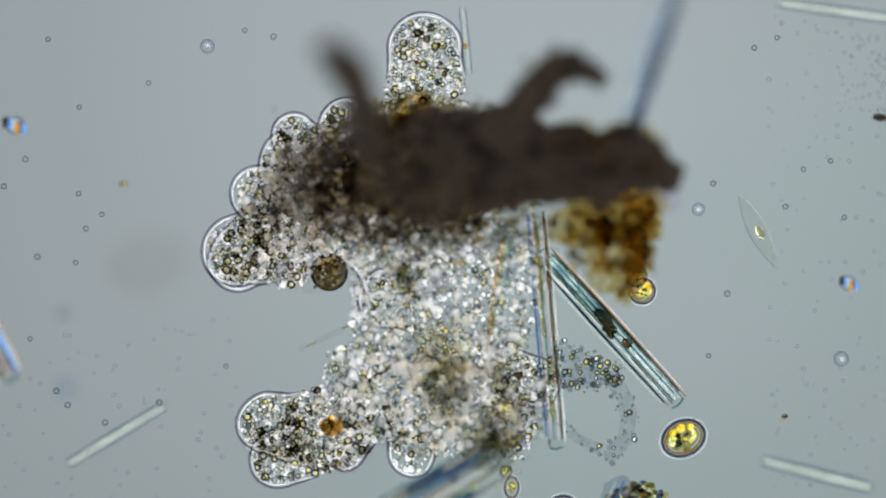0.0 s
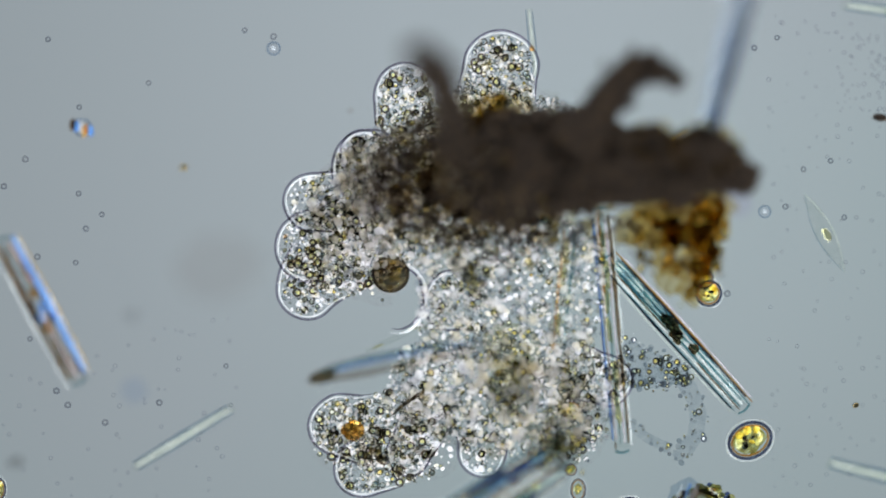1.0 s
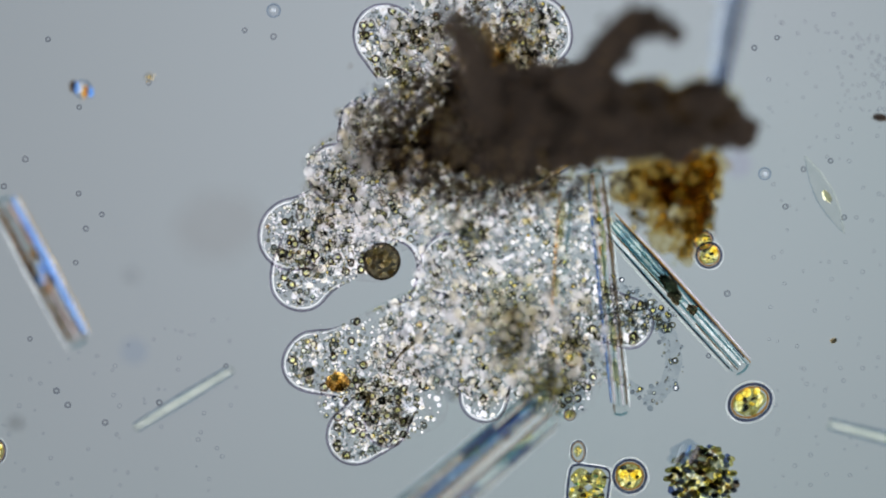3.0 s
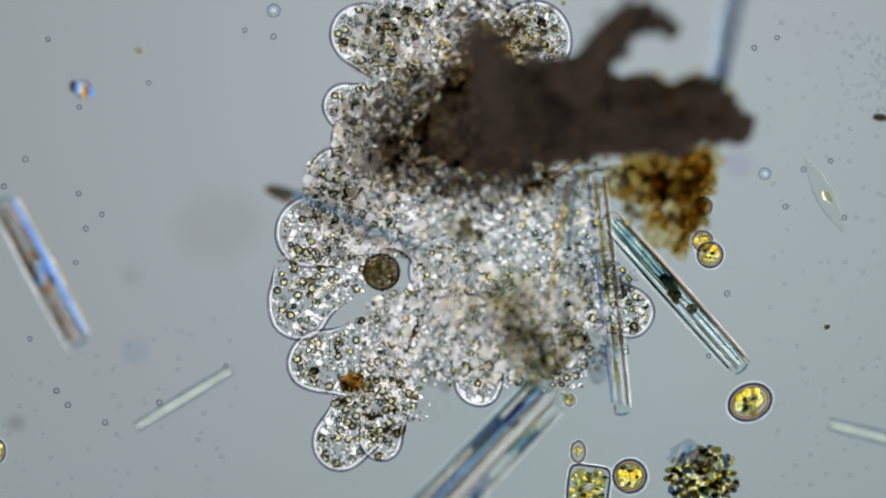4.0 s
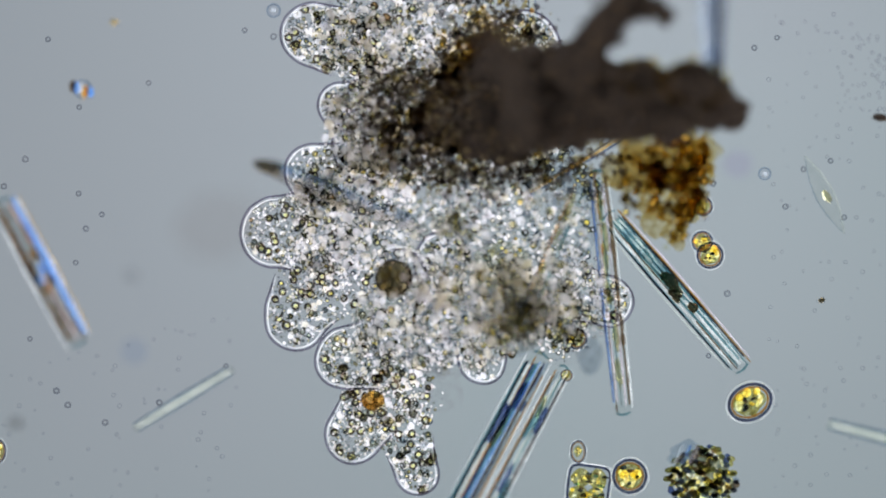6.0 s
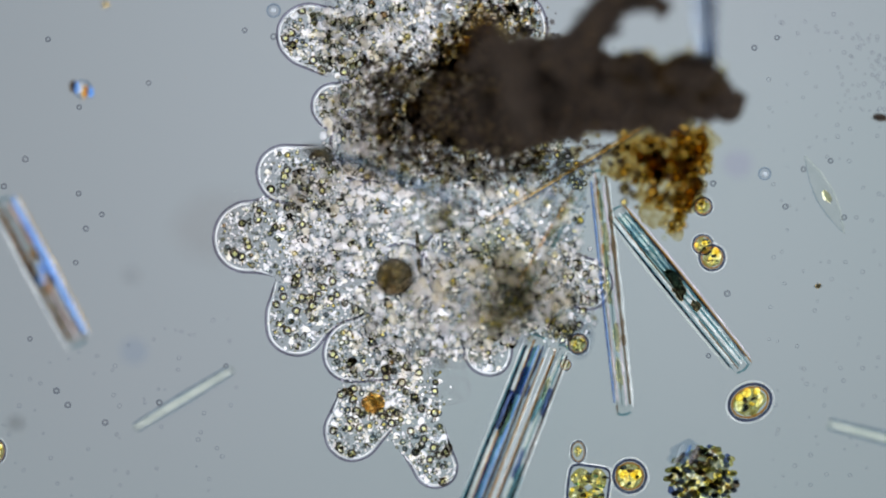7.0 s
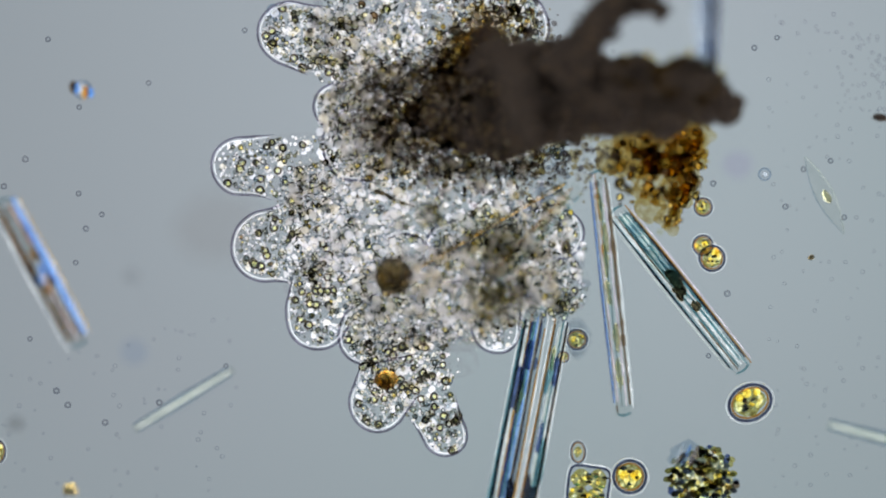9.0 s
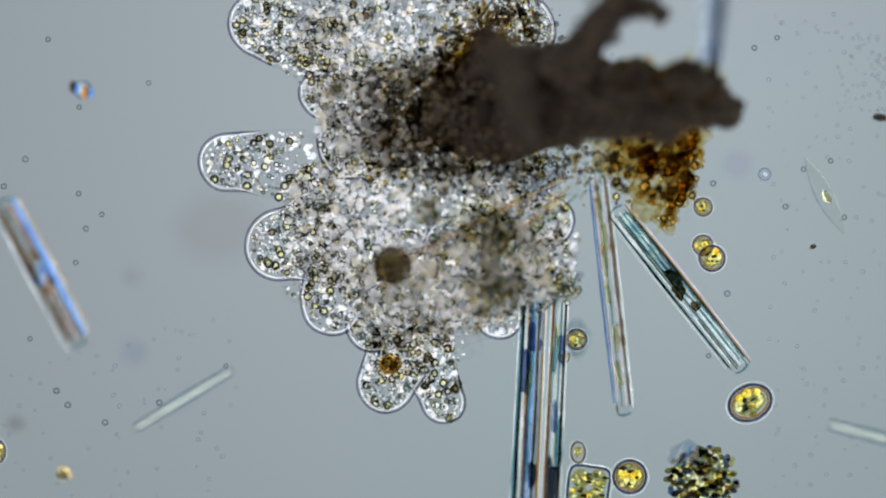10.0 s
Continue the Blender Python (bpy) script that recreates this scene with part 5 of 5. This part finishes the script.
speck("tiny dark speck drifting through the water", 6, [(0, 1506, 674), (0.5, 1510, 663), (1, 1514, 650), (1.5, 1503, 642), (2, 1498, 632), (2.7, 1482, 612), (3.8, 1463, 583), (4.5, 1462, 570), (5.7, 1457, 540), (6.8, 1447, 511), (7.5, 1448, 495), (8.5, 1441, 467), (9, 1435, 455), (10, 1438, 436)], 0.25, DARK_PLASTID)
speck("small blurred brown speck drifting through the water", 8, [(0, 339, 262), (1, 325, 228), (1.5, 303, 208), (2, 285, 184), (2.7, 270, 152), (3.8, 250, 98), (4.5, 238, 76), (5.5, 212, 52), (7, 187, 8), (7.5, 178, -12), (10, 130, -110)], 0.6, CYST)

speck("small brown sliver drifting in at the field's edge", 14, [(0, 175, 1010), (5, 160, 960), (8, 138, 905), (9, 125, 865), (9.5, 119, 848), (10, 114, 837)], 0.5, CYST)

swimmer = thing("swimmer", at(640, 540, 0), "murky spindle-shaped swimmer gliding under the amoeba", "protozoan")
part("cell_body", tube([(-0.55, 0, 0), (-0.42, 0.01, 0), (-0.1, 0.02, 0), (0.4, 0, 0), (0.8, -0.01, 0), (1.05, -0.02, 0)], [0.025, 0.07, 0.085, 0.08, 0.07, 0.02], 185, 0.12, 0.3, 14, 0.7), SHADE, swimmer)
for y, tone in ((0.075, "teal"), (0.04, "blue"), (-0.06, "brown")):
    part("edge_streak", tube([(-0.45, y * 0.6, 0.02), (-0.1, y, 0.02), (0.4, y * 0.9, 0.02), (0.9, y * 0.6, 0.02)], [0.01, 0.014, 0.012, 0.006], 186, 0.3, 0.1, 8), BANDS[tone], swimmer)
part("dark_tip", lumpy(0.13, 0.055, 0.05, 188, 0.3, 0.1, 3), DARK_PLASTID, swimmer, "dark blunt tip").location = (-0.44, 0.0, 0.02)
key_later(swimmer, [(t, Matrix.Translation(at(u, v, z)) @ pose(0, 0, 0, 0, 0, a)) for t, u, v, a, z in (
    (0, 960, 300, 14, 0.2), (0.5, 930, 310, 14, 0.2), (0.6, 657, 608, 14, 0.6), (0.7, 663, 592, 14, 0.65), (0.9, 662, 582, 13, 0.7), (1.2, 653, 567, 10, 0.75), (1.7, 640, 535, 7, 0.9), (2.2, 641, 514, 3, 1.5), (2.4, 690, 480, 0, 1.6),
    (2.7, 900, 228, -4, 0.5), (3.2, 860, 232, -10, 0.45), (3.8, 584, 382, -24, 0.75), (4.2, 576, 373, -24, 0.75), (4.5, 575, 364, -24, 0.7), (5.0, 566, 336, -22, 0.6), (5.7, 560, 328, -21, 0.65),
    (6.8, 562, 336, -22, 1.1), (7.2, 800, 240, -16, 0.7), (7.5, 900, 185, -10, 0.5), (10, 930, 190, -8, 0.5))])
ball = tagged(part("murk", lumpy(0.1, 0.16, 0.08, 191, 0.3, 0.2, 3), film("bluish murk", [(0.35, (0.7, 0.74, 0.78)), (0.65, (0.93, 0.94, 0.95))], 14.0)), "dark bluish blurred ball beside the thin rod", "debris")
key_later(ball, placed([(0, 995, 735), (2.7, 1005, 715), (3.8, 1055, 655), (4.5, 1062, 645), (5.7, 1052, 640), (6.8, 1030, 602), (10, 1022, 600)], 0.6))
murk = tagged(part("murk", lumpy(0.32, 0.3, 0.2, 190, 0.3, 0.3, 3), MURK), "large faint brownish blur floating high above focus", "debris")
murk.location = at(385, 405, 2.2)

for u, v, r, tone in ((237, 622, 24, (0.93, 0.95, 0.99)), (1306, 290, 26, (0.96, 0.94, 0.99)), (232, 488, 16, (0.95, 0.95, 0.95))):
    blur = tagged(part("murk", lumpy(r * CELL, r * CELL * 0.9, r * CELL * 0.6, u, 0.2, 0.2, 3), clear("tinted murk", tone, 1.001)), "small faint tinted blur floating high above focus", "debris")
    blur.location = at(u, v, 1.1)

# ---- dust on the optics, which stays before the lens as the stage moves ----
rng = np.random.default_rng(12)
DUST = [(433, 54), (484, 65), (263, 147), (140, 190), (139, 343), (180, 380), (7, 330), (53, 600), (186, 748), (120, 717), (400, 648), (1335, 85), (1375, 67), (1470, 285), (1494, 385), (1422, 300), (1390, 366), (282, 713), (85, 70), (134, 465), (152, 405), (45, 282), (100, 692), (66, 455), (1254, 630), (1287, 520), (1262, 325)]
spots = [at(u, v, 0.2) for u, v in DUST]
radii = [0.02 + 0.006 * rng.random() for _ in DUST]
for _ in range(190):
    u, v = (rng.uniform(1360, 1568), rng.uniform(20, 870)) if rng.random() < 0.75 else (rng.uniform(0, 420), rng.uniform(560, 880))
    spots.append(at(u, v, 0.2))
    radii.append(0.009 + 0.009 * rng.random())
for _ in range(60):
    spots.append(at(rng.uniform(1480, 1566), rng.uniform(60, 200), 0.2))
    radii.append(0.009 + 0.008 * rng.random())
dust = rings("dust", [p[:] for p in spots[:len(DUST)]], [q * 0.85 for q in radii[:len(DUST)]], film("dust", [(0.4, (0.72, 0.73, 0.76)), (0.6, (0.8, 0.8, 0.82))], 2.0), "small dark rings of dust on the optics", None, 0.5)
haze = rings("dust", [p[:] for p in spots[len(DUST):]], radii[len(DUST):], film("faint dust", [(0.4, (0.88, 0.88, 0.9)), (0.6, (0.93, 0.93, 0.94))], 2.0), "many faint pale rings of dust on the optics")
tagged(dust, category="dust")
tagged(haze, category="dust")
key_later(haze, [(t, pose(u * CELL, v * CELL, 0)) for t, u, v in STAGE])
smudge = tagged(part("smudge", lumpy(0.06, 0.035, 0.03, 195, 0.5, 0.04, 3), SOOT), "small black flake of dirt on the optics", "dirt")
key_later(dust, [(t, pose(u * CELL, v * CELL, 0)) for t, u, v in STAGE])
key_later(smudge, [(t, Matrix.Translation(at(1557, 208, 0.42)) @ pose(u * CELL, v * CELL, 0)) for t, u, v in STAGE])


def motions():
    for ob, rows in MOVES:
        rows = sorted(rows, key=lambda r: r[0])
        if rows[-1][0] < 10:
            rows.append((10.0, rows[-1][1]))
        walk(ob, rows)


motions()
